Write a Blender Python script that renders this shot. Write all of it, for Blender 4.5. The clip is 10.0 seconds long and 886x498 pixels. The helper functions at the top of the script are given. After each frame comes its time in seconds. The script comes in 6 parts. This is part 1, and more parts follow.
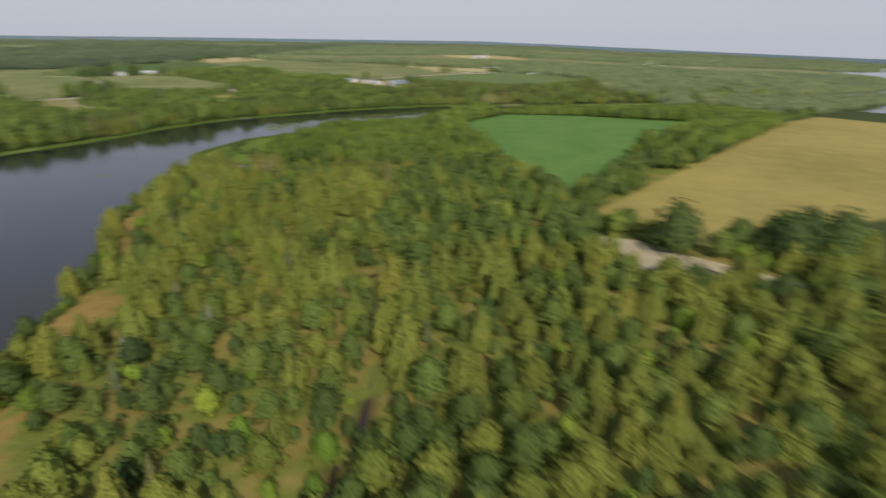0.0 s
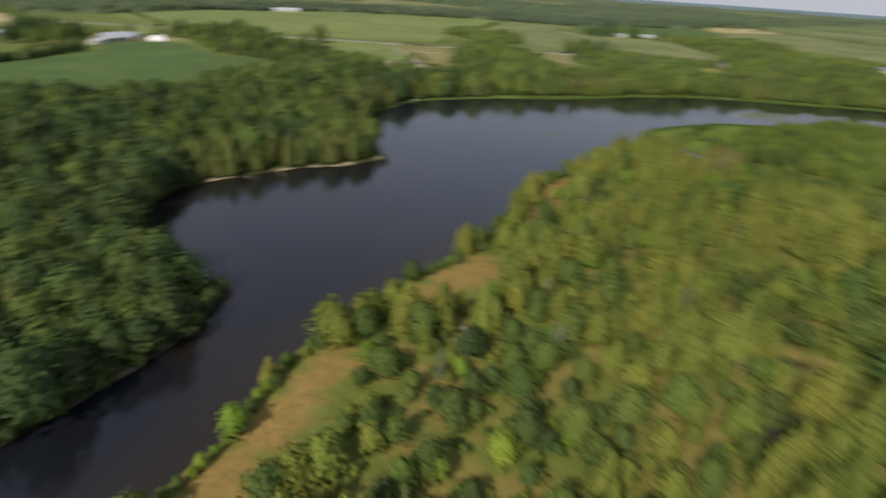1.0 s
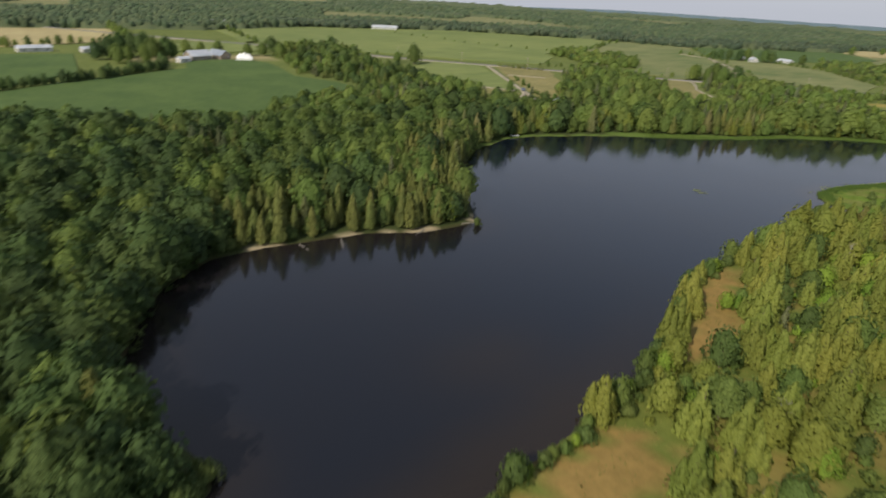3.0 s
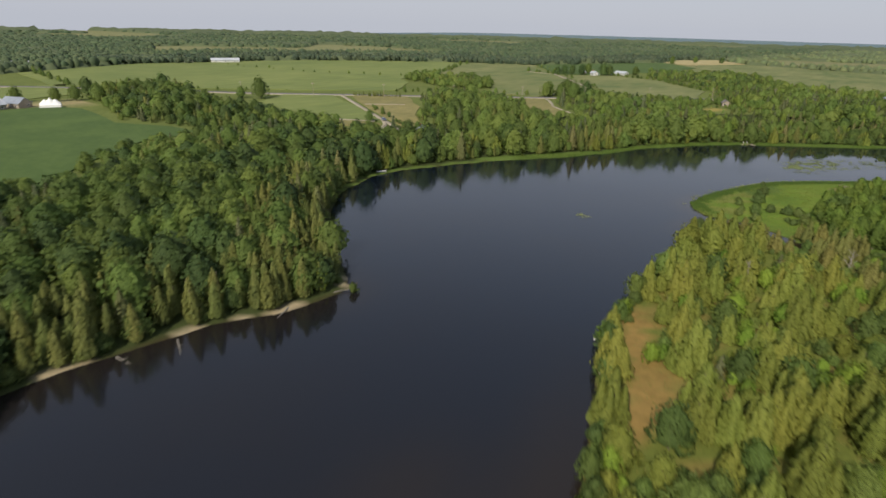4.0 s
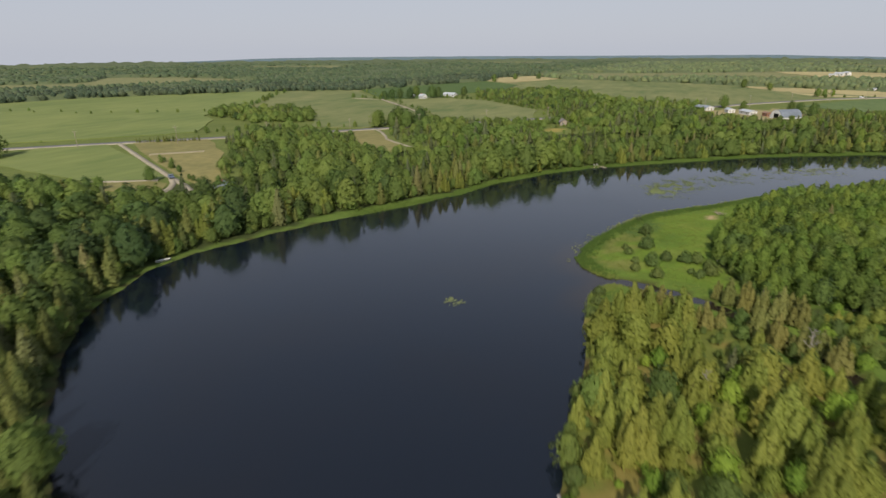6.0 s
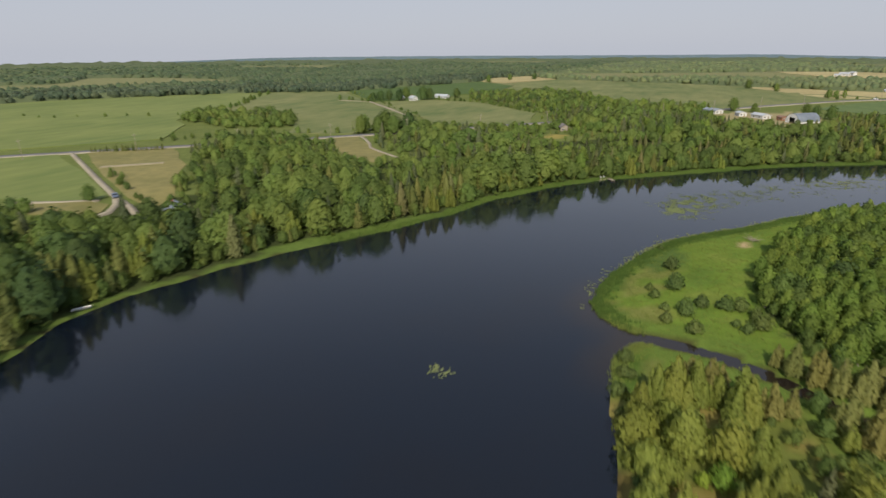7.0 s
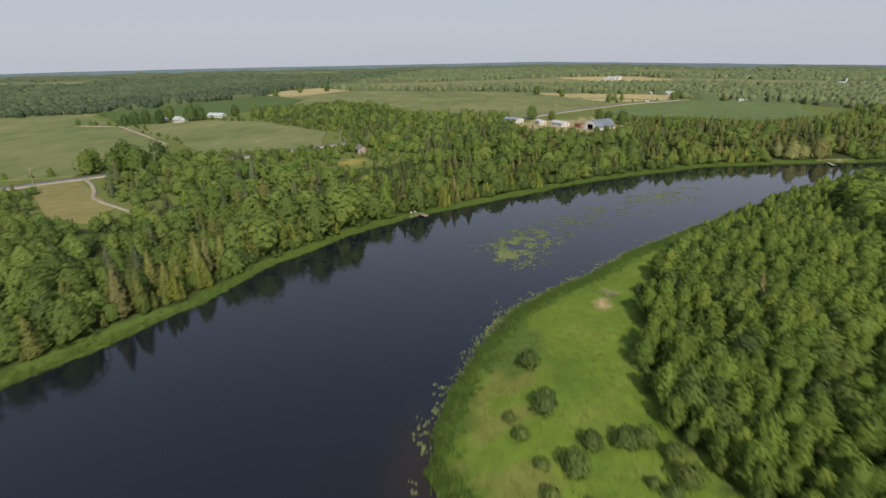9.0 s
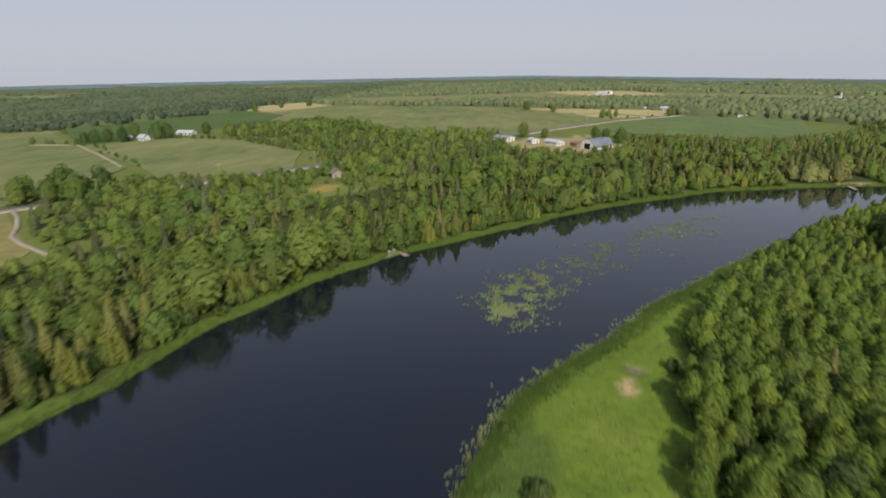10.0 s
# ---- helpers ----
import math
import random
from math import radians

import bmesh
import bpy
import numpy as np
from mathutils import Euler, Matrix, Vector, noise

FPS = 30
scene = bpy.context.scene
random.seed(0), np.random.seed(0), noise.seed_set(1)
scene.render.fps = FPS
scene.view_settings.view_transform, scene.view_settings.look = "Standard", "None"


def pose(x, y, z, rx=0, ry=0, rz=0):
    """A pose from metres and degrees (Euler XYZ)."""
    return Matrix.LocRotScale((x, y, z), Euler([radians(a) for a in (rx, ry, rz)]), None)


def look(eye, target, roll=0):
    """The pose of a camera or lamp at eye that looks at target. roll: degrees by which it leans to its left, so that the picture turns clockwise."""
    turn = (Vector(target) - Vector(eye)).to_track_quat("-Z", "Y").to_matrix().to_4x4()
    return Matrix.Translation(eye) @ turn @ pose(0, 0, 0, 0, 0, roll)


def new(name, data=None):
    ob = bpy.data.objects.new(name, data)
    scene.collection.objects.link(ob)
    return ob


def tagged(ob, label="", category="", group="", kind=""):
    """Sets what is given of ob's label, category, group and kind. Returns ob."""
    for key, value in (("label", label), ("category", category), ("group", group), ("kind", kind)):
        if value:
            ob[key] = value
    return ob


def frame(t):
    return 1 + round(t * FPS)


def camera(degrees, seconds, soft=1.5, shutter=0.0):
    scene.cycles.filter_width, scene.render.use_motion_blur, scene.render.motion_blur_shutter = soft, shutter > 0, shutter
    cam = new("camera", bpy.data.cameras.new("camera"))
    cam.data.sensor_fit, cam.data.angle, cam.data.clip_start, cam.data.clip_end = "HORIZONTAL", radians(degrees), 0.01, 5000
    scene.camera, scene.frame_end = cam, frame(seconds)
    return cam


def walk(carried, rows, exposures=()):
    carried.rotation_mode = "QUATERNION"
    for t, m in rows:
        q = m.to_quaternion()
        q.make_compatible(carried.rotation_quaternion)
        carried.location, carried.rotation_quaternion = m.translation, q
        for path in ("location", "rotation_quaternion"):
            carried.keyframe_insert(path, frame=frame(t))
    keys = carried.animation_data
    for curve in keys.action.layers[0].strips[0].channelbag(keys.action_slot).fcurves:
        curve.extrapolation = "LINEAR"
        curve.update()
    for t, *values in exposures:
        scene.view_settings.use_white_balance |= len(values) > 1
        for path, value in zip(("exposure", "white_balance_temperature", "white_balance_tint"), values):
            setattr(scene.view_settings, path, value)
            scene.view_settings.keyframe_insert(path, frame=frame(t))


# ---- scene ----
cam = camera(75.87, 10.0, shutter=0.8)
PATH = [
    (0, (0.000, -0.000, 60.879), (-0.0000, 1.8701, 60.1702), 0.97),
    (0.2, (0.172, 6.694, 60.732), (-0.0367, 8.5510, 60.0195), 1.08),
    (0.5, (-0.236, 16.462, 60.533), (-0.8353, 18.2108, 59.7705), 1.81),
    (1, (-4.811, 31.070, 60.003), (-6.0843, 32.3527, 59.1463), 3.57),
    (1.5, (-14.407, 42.906, 59.967), (-15.8933, 43.9205, 59.0932), 3.88),
    (2, (-25.652, 52.265, 60.116), (-27.1459, 53.2702, 59.2448), 3.82),
    (2.2, (-30.336, 55.492, 60.082), (-31.8350, 56.4908, 59.2135), 3.74),
    (3.3, (-53.999, 65.912, 57.653), (-55.4282, 67.0804, 56.8831), 2.78),
    (3.5, (-58.174, 69.331, 57.569), (-59.4925, 70.6358, 56.8198), 2.13),
    (4, (-68.471, 79.432, 57.506), (-69.6842, 80.8422, 56.7715), 1.45),
    (4.5, (-77.413, 90.804, 57.638), (-78.6440, 92.2321, 56.9723), 1.13),
    (5, (-86.113, 102.779, 57.656), (-87.1899, 104.3282, 56.9935), 0.58),
    (5.5, (-93.975, 115.293, 57.594), (-94.8521, 116.9642, 56.9326), -0.08),
    (5.7, (-96.814, 120.835, 57.563), (-97.6067, 122.5482, 56.9009), -0.39),
    (7, (-111.883, 159.795, 57.213), (-112.6444, 161.5202, 56.5489), -0.40),
    (7.5, (-116.933, 175.128, 56.081), (-117.3326, 176.9737, 55.4215), -0.86),
    (8, (-119.817, 189.949, 55.763), (-119.9681, 191.8384, 55.1258), -1.29),
    (8.5, (-120.903, 205.448, 55.850), (-121.0525, 207.3371, 55.2106), -1.16),
    (9, (-121.427, 220.931, 56.021), (-121.5767, 222.8198, 55.3805), -1.06),
    (9.5, (-122.004, 236.182, 56.519), (-122.1459, 238.0708, 55.8766), -0.99),
    (10, (-121.991, 252.580, 56.206), (-122.1012, 254.4850, 55.6062), -0.97),
]
walk(cam, [(t, look(eye, target, roll)) for t, eye, target, roll in PATH])

# ---- the sky, the sun and the light ----
world = bpy.data.worlds.new("world")
scene.world = world
world.use_nodes = True
wn = world.node_tree.nodes
sky = wn.new("ShaderNodeTexSky")
sky.sky_type = "NISHITA"
sky.sun_disc = False
sky.sun_elevation = radians(38)
sky.sun_rotation = radians(164)
sky.altitude = 100
sky.air_density, sky.dust_density, sky.ozone_density = 1.0, 1.0, 1.0
wn["Background"].inputs["Strength"].default_value = 0.125
haze = wn.new("ShaderNodeMix")
haze.data_type = "RGBA"
up = wn.new("ShaderNodeSeparateXYZ")
world.node_tree.links.new(wn.new("ShaderNodeTexCoord").outputs["Generated"], up.inputs[0])
thin = wn.new("ShaderNodeMapRange")
thin.inputs["From Min"].default_value, thin.inputs["From Max"].default_value = 0.12, 0.5
thin.inputs["To Min"].default_value, thin.inputs["To Max"].default_value = 0.93, 0.5
world.node_tree.links.new(up.outputs["Z"], thin.inputs["Value"])
world.node_tree.links.new(thin.outputs[0], haze.inputs[0])
haze.inputs[7].default_value = (3.95, 4.15, 4.75, 1)
world.node_tree.links.new(sky.outputs[0], haze.inputs[6])
world.node_tree.links.new(haze.outputs[2], wn["Background"].inputs["Color"])

lamp = bpy.data.lights.new("sun", "SUN")
lamp.energy, lamp.angle, lamp.color = 4.2, radians(1.5), (1.0, 0.9, 0.74)
sun = new("sun", lamp)
sun.matrix_world = look((0, 0, 0), (-0.28, 0.97, -0.79))
scene.view_settings.exposure = 0.0


# ---- materials ----
def shader(name, rough=0.9, spec=0.2):
    m = bpy.data.materials.new(name)
    m.use_nodes = True
    b = m.node_tree.nodes["Principled BSDF"]
    b.inputs["Roughness"].default_value = rough
    b.inputs["Specular IOR Level"].default_value = spec
    return m, m.node_tree.nodes, m.node_tree.links, b


def noise_node(nodes, links, scale, detail=4, rough=0.6, local=False, stretch=None):
    """A noise over world positions (or the object's own), with the scale in waves a metre."""
    if local:
        src = nodes.new("ShaderNodeTexCoord").outputs["Object"]
    else:
        src = nodes.new("ShaderNodeNewGeometry").outputs["Position"]
    if stretch:
        mp = nodes.new("ShaderNodeMapping")
        mp.inputs["Scale"].default_value = stretch[:3]
        mp.inputs["Rotation"].default_value = (0, 0, radians(stretch[3]))
        links.new(src, mp.inputs["Vector"])
        src = mp.outputs[0]
    n = nodes.new("ShaderNodeTexNoise")
    n.inputs["Scale"].default_value, n.inputs["Detail"].default_value, n.inputs["Roughness"].default_value = scale, detail, rough
    links.new(src, n.inputs["Vector"])
    return n.outputs["Fac"]


def ramp(nodes, links, fac, stops):
    r = nodes.new("ShaderNodeValToRGB")
    while len(r.color_ramp.elements) < len(stops):
        r.color_ramp.elements.new(0.5)
    for e, (at, col) in zip(r.color_ramp.elements, stops):
        e.position, e.color = at, (*col, 1)
    links.new(fac, r.inputs[0])
    return r.outputs[0]


def blend(nodes, links, fac, a, b, mode="MIX"):
    m = nodes.new("ShaderNodeMix")
    m.data_type, m.blend_type = "RGBA", mode
    for sock, val in ((m.inputs[0], fac), (m.inputs[6], a), (m.inputs[7], b)):
        if hasattr(val, "is_output"):
            links.new(val, sock)
        else:
            sock.default_value = val if isinstance(val, (int, float)) else (*val, 1)
    return m.outputs[2]


def bump(nodes, links, b, fac, strength, dist):
    n = nodes.new("ShaderNodeBump")
    n.inputs["Strength"].default_value, n.inputs["Distance"].default_value = strength, dist
    links.new(fac, n.inputs["Height"])
    links.new(n.outputs[0], b.inputs["Normal"])


def leaf(name, dark, mid, light, glow=0.3, lace=2.4):
    """Foliage: tints that change from tree to tree and from spray to spray, some light passing through."""
    m, nodes, links, b = shader(name, 0.75, 0.25)
    geo = nodes.new("ShaderNodeNewGeometry")
    info = nodes.new("ShaderNodeObjectInfo")
    own = nodes.new("ShaderNodeAttribute")
    own.attribute_name = "tone"
    stand = noise_node(nodes, links, 0.03, 2, 0.5)
    spray = noise_node(nodes, links, 0.55, 2, 0.5)

    def calc(op, x, y, z=None):
        n = nodes.new("ShaderNodeMath")
        n.operation = op
        for sock, val in zip(n.inputs, (x, y, z)):
            if val is None:
                continue
            if hasattr(val, "is_output"):
                links.new(val, sock)
            else:
                sock.default_value = val
        return n.outputs[0]

    tree = calc("FRACT", calc("ADD", own.outputs["Fac"], info.outputs["Random"]), 0)
    hue = calc("FRACT", calc("MULTIPLY", tree, 7.31), 0)
    v = calc("MULTIPLY_ADD", geo.outputs["Random Per Island"], 0.16, calc("MULTIPLY", tree, 0.34))
    v = calc("MULTIPLY_ADD", stand, 0.5, v)
    v = calc("MULTIPLY_ADD", spray, 0.3, v)
    mr = nodes.new("ShaderNodeMapRange")
    mr.inputs["From Min"].default_value, mr.inputs["From Max"].default_value = 0.36, 0.95
    links.new(v, mr.inputs["Value"])
    col = ramp(nodes, links, mr.outputs[0], [(0.05, dark), (0.5, mid), (1.0, light)])
    col = blend(nodes, links, 1.0, col, ramp(nodes, links, hue, [(0.0, (1.05, 0.99, 0.95)), (0.5, (1.0, 1.0, 1.0)), (1.0, (0.92, 1.01, 0.99))]), "MULTIPLY")
    fine = noise_node(nodes, links, 3.2, 3, 0.7)
    col = blend(nodes, links, 1.0, col, ramp(nodes, links, fine, [(0.3, (0.72, 0.74, 0.7)), (0.7, (1.25, 1.22, 1.2))]), "MULTIPLY")
    bump(nodes, links, b, fine, 0.5, 0.2)
    links.new(col, b.inputs["Base Color"])
    tr = nodes.new("ShaderNodeBsdfTranslucent")
    links.new(col, tr.inputs["Color"])
    mix = nodes.new("ShaderNodeMixShader")
    mix.inputs[0].default_value = glow
    links.new(b.outputs[0], mix.inputs[1])
    links.new(tr.outputs[0], mix.inputs[2])
    if not lace:
        links.new(mix.outputs[0], nodes["Material Output"].inputs["Surface"])
        return m
    # gaps between the leaves of a spray
    gaps = ramp(nodes, links, noise_node(nodes, links, lace, 2, 0.6), [(0.37, (0, 0, 0)), (0.45, (1, 1, 1))])
    air = nodes.new("ShaderNodeBsdfTransparent")
    cut = nodes.new("ShaderNodeMixShader")
    links.new(gaps, cut.inputs[0])
    links.new(air.outputs[0], cut.inputs[1])
    links.new(mix.outputs[0], cut.inputs[2])
    links.new(cut.outputs[0], nodes["Material Output"].inputs["Surface"])
    return m


LEAF_BROAD = leaf("broad leaves", (0.085, 0.13, 0.039), (0.143, 0.204, 0.052), (0.223, 0.294, 0.072), 0.5)
# dark foliage; on the near west point it also stands in for shade
LEAF_OAK = leaf("dark oak leaves", (0.039, 0.069, 0.023), (0.067, 0.108, 0.031), (0.107, 0.157, 0.043), 0.3)
LEAF_LIME = leaf("lime-green leaves", (0.12, 0.2, 0.03), (0.2, 0.3, 0.04), (0.3, 0.4, 0.06), 0.4)
LEAF_POPLAR = leaf("poplar leaves", (0.112, 0.176, 0.038), (0.182, 0.258, 0.051), (0.27, 0.348, 0.069), 0.5)
LEAF_CEDAR = leaf("cedar sprays", (0.175, 0.215, 0.046), (0.26, 0.295, 0.063), (0.345, 0.365, 0.084), 0.52)
LEAF_SPIRE = leaf("bank cedar sprays", (0.09, 0.116, 0.034), (0.15, 0.172, 0.046), (0.218, 0.23, 0.07), 0.3)
LEAF_SPRUCE = leaf("spruce needles", (0.085, 0.105, 0.05), (0.12, 0.145, 0.068), (0.165, 0.185, 0.092), 0.3)
LEAF_WORN = leaf("browned needles", (0.135, 0.145, 0.058), (0.185, 0.188, 0.074), (0.245, 0.238, 0.1), 0.3)
LEAF_TAWNY = leaf("tawny sprays", (0.16, 0.172, 0.05), (0.23, 0.232, 0.07), (0.31, 0.295, 0.1), 0.45)
LEAF_SALLOW = leaf("pale willow leaves", (0.22, 0.235, 0.09), (0.3, 0.305, 0.12), (0.39, 0.385, 0.16), 0.4)
LEAF_SEDGE = leaf("green sedge", (0.07, 0.125, 0.024), (0.1, 0.165, 0.03), (0.14, 0.205, 0.042), 0.4, 0)
LEAF_FRINGE = leaf("pale water grass", (0.17, 0.22, 0.08), (0.24, 0.29, 0.11), (0.32, 0.36, 0.15), 0.4, 0)
LEAF_SHRUB = leaf("willow leaves", (0.085, 0.13, 0.042), (0.135, 0.185, 0.054), (0.2, 0.25, 0.072), 0.45)
LEAF_WILLOW = leaf("olive willow leaves", (0.16, 0.2, 0.042), (0.235, 0.275, 0.056), (0.32, 0.35, 0.078), 0.5)
# lighter than the maple leaves, to stand in for haze over farther trees
LEAF_BIRCH_HAZED = leaf("birch leaves lightened for haze", (0.125, 0.188, 0.05), (0.188, 0.262, 0.066), (0.27, 0.345, 0.088), 0.5)
# far leaves greyed and lightened: distance haze put into the colour
LEAF_FAR_HAZED = leaf("haze-greyed woodland canopy", (0.125, 0.165, 0.085), (0.17, 0.212, 0.102), (0.22, 0.262, 0.122), 0.3, 0)
LEAF_FAR_DEEP = leaf("deep green haze-greyed woodland canopy", (0.058, 0.09, 0.05), (0.09, 0.128, 0.066), (0.135, 0.172, 0.084), 0.25, 0)
LEAF_PLANTED = leaf("planted conifers", (0.045, 0.068, 0.042), (0.065, 0.092, 0.054), (0.1, 0.128, 0.07), 0.1, 0.7)
LEAF_REED = leaf("reeds", (0.12, 0.175, 0.04), (0.17, 0.228, 0.05), (0.24, 0.28, 0.07), 0.4, 0)
LEAF_DRY = leaf("dry grass", (0.15, 0.15, 0.045), (0.21, 0.2, 0.06), (0.3, 0.26, 0.085), 0.4, 0)
LEAF_LILY = leaf("lily pads", (0.12, 0.155, 0.06), (0.18, 0.22, 0.088), (0.26, 0.3, 0.125), 0.1, 0)


def plain(name, dark, light, scale=0.8, rough=0.9, spec=0.2, relief=0.0, local=False, metal=0.0, stretch=None):
    m, nodes, links, b = shader(name, rough, spec)
    fine = noise_node(nodes, links, scale, 6, 0.65, local, stretch)
    broad = noise_node(nodes, links, scale * 0.13, 3, 0.55, local)
    s = nodes.new("ShaderNodeMath")
    s.operation = "ADD"
    links.new(fine, s.inputs[0])
    links.new(broad, s.inputs[1])
    mr = nodes.new("ShaderNodeMapRange")
    mr.inputs["From Min"].default_value, mr.inputs["From Max"].default_value = 0.74, 1.26
    links.new(s.outputs[0], mr.inputs["Value"])
    links.new(ramp(nodes, links, mr.outputs[0], [(0, dark), (1, light)]), b.inputs["Base Color"])
    b.inputs["Metallic"].default_value = metal
    if relief:
        bump(nodes, links, b, fine, 0.5, relief)
    return m


BARK = plain("bark", (0.09, 0.07, 0.05), (0.2, 0.17, 0.13), 3.0, local=True)
BARK_PALE = plain("pale bark", (0.2, 0.18, 0.15), (0.36, 0.34, 0.3), 3.0, local=True)
SOY = plain("soya leaves", (0.055, 0.096, 0.025), (0.088, 0.134, 0.035), 0.35, relief=0.25)
PASTURE = plain("pasture", (0.125, 0.165, 0.048), (0.195, 0.225, 0.07), 0.12, relief=0.15, stretch=(1, 0.3, 1, 45))
PASTURE_DRY = plain("dry pasture", (0.095, 0.132, 0.042), (0.205, 0.208, 0.085), 0.1, relief=0.15, stretch=(1, 0.3, 1, 40))
GOLD = plain("ripening grain", (0.21, 0.18, 0.05), (0.31, 0.25, 0.075), 0.1, relief=0.15)
STRAW = plain("cut straw", (0.30, 0.25, 0.12), (0.42, 0.36, 0.18), 0.15, relief=0.1)
SAND = plain("pale sand", (0.27, 0.235, 0.15), (0.4, 0.35, 0.24), 0.25, relief=0.1)
TANGRASS = plain("tan grass", (0.155, 0.15, 0.055), (0.26, 0.225, 0.088), 0.2, relief=0.1)
SOY_BRIGHT = plain("young bright soya leaves", (0.068, 0.148, 0.03), (0.105, 0.195, 0.042), 0.35, relief=0.25)
BEANS = plain("light green bean rows", (0.085, 0.128, 0.042), (0.13, 0.175, 0.06), 0.2, relief=0.2, stretch=(1, 0.3, 1, 40))
# blue-grey base colour stands for the air's haze over the ridge
RIDGE_HAZED = plain("distant wooded ridge in painted haze blue", (0.09, 0.132, 0.158), (0.108, 0.152, 0.18), 0.01)
ASPHALT = plain("asphalt", (0.13, 0.13, 0.132), (0.19, 0.188, 0.185), 0.5)
GRAVEL = plain("gravel", (0.25, 0.22, 0.165), (0.37, 0.33, 0.255), 0.6)

# water: dark, a little brown where the bed shows, fine ripples
WATER, nodes, links, b = shader("river water", 0.07, 0.54)
b.inputs["IOR"].default_value = 1.43
bed = noise_node(nodes, links, 0.03, 3, 0.5)
deep = ramp(nodes, links, bed, [(0.45, (0.0044, 0.0078, 0.0152)), (0.8, (0.0062, 0.0078, 0.0125))])
shoal = nodes.new("ShaderNodeAttribute")
shoal.attribute_name = "shoal"
links.new(blend(nodes, links, shoal.outputs["Fac"], deep, (0.022, 0.015, 0.009)), b.inputs["Base Color"])
wind = noise_node(nodes, links, 0.012, 4, 0.6, stretch=(1, 2.2, 1, 35))
breeze = nodes.new("ShaderNodeAttribute")
breeze.attribute_name = "breeze"
gust = nodes.new("ShaderNodeMath")
gust.operation = "MULTIPLY_ADD"
links.new(breeze.outputs["Fac"], gust.inputs[0])
gust.inputs[1].default_value = -0.055
links.new(ramp(nodes, links, wind, [(0.42, (0.09, 0.09, 0.09)), (0.72, (0.17, 0.17, 0.17))]), gust.inputs[2])
links.new(gust.outputs[0], b.inputs["Roughness"])
rip = noise_node(nodes, links, 0.9, 3, 0.6)
bump(nodes, links, b, rip, 0.04, 0.07)

# the ground sheet: the land cover's own colour, with mottling
LAND, nodes, links, b = shader("grass and soil", 0.95, 0.1)
att = nodes.new("ShaderNodeAttribute")
att.attribute_name = "cover"
n1 = noise_node(nodes, links, 0.5, 6, 0.7)
n2 = noise_node(nodes, links, 0.06, 3, 0.6)
tone = ramp(nodes, links, n1, [(0.25, (0.76, 0.77, 0.72)), (0.75, (1.2, 1.18, 1.14))])
tone2 = ramp(nodes, links, n2, [(0.3, (0.86, 0.88, 0.82)), (0.7, (1.12, 1.09, 1.06))])
links.new(blend(nodes, links, 1.0, blend(nodes, links, 1.0, att.outputs["Color"], tone, "MULTIPLY"), tone2, "MULTIPLY"), b.inputs["Base Color"])
bump(nodes, links, b, n1, 0.6, 0.3)


# ---- mesh helpers ----
def mesh_np(name, verts, quads=None, tris=None, mats=(), smooth=False, normals=None):
    """A mesh from arrays of corners, four- and three-cornered faces."""
    parts = [a for a in (quads, tris) if a is not None and len(a)]
    loops = np.concatenate([np.asarray(a, np.int32).ravel() for a in parts])
    sizes = np.concatenate([np.full(len(a), np.asarray(a).shape[1], np.int32) for a in parts])
    me = bpy.data.meshes.new(name)
    me.vertices.add(len(verts))
    me.vertices.foreach_set("co", np.asarray(verts, np.float32).ravel())
    me.loops.add(len(loops))
    me.loops.foreach_set("vertex_index", loops)
    me.polygons.add(len(sizes))
    me.polygons.foreach_set("loop_start", np.concatenate([[0], np.cumsum(sizes)[:-1]]).astype(np.int32))
    me.polygons.foreach_set("use_smooth", np.full(len(sizes), smooth))
    for m in mats:
        me.materials.append(m)
    me.update(calc_edges=True)
    if normals is not None:
        me.normals_split_custom_set_from_vertices(np.asarray(normals, np.float32))
    return me


def facing(vs, way):
    """Loose triangles, turned so that each one's front looks the given way."""
    t = np.asarray(vs, float).reshape(-1, 3, 3).copy()
    n = np.cross(t[:, 1] - t[:, 0], t[:, 2] - t[:, 0])
    back = n @ np.array(way) < 0
    t[back] = t[back][:, ::-1]
    return t.reshape(-1, 3)


def part(name, bm, material, parent, label=""):
    """One mesh object under a thing, from a bmesh or a ready mesh."""
    if isinstance(bm, bmesh.types.BMesh):
        me = bpy.data.meshes.new(name)
        bm.to_mesh(me)
        bm.free()
        me.materials.append(material)
    else:
        me = bm
    ob = new(name, me)
    ob.parent = parent
    return tagged(ob, label) if label else ob


def inside(poly, x, y):
    """Which of the points lie in a polygon of the plan."""
    x, y = np.asarray(x, float), np.asarray(y, float)
    odd = np.zeros(x.shape, bool)
    px, py = poly[-1]
    for qx, qy in poly:
        if qy != py:
            cut = ((qy > y) != (py > y)) & (x < (px - qx) * (y - qy) / (py - qy) + qx)
            odd ^= cut
        px, py = qx, qy
    return odd


def away(line, x, y):
    """Distance of points from a line of the plan."""
    x, y = np.asarray(x, float), np.asarray(y, float)
    best = np.full(x.shape, 1e9)
    for (ax, ay), (bx, by) in zip(line[:-1], line[1:]):
        dx, dy = bx - ax, by - ay
        u = np.clip(((x - ax) * dx + (y - ay) * dy) / (dx * dx + dy * dy), 0, 1)
        best = np.minimum(best, np.hypot(x - ax - u * dx, y - ay - u * dy))
    return best


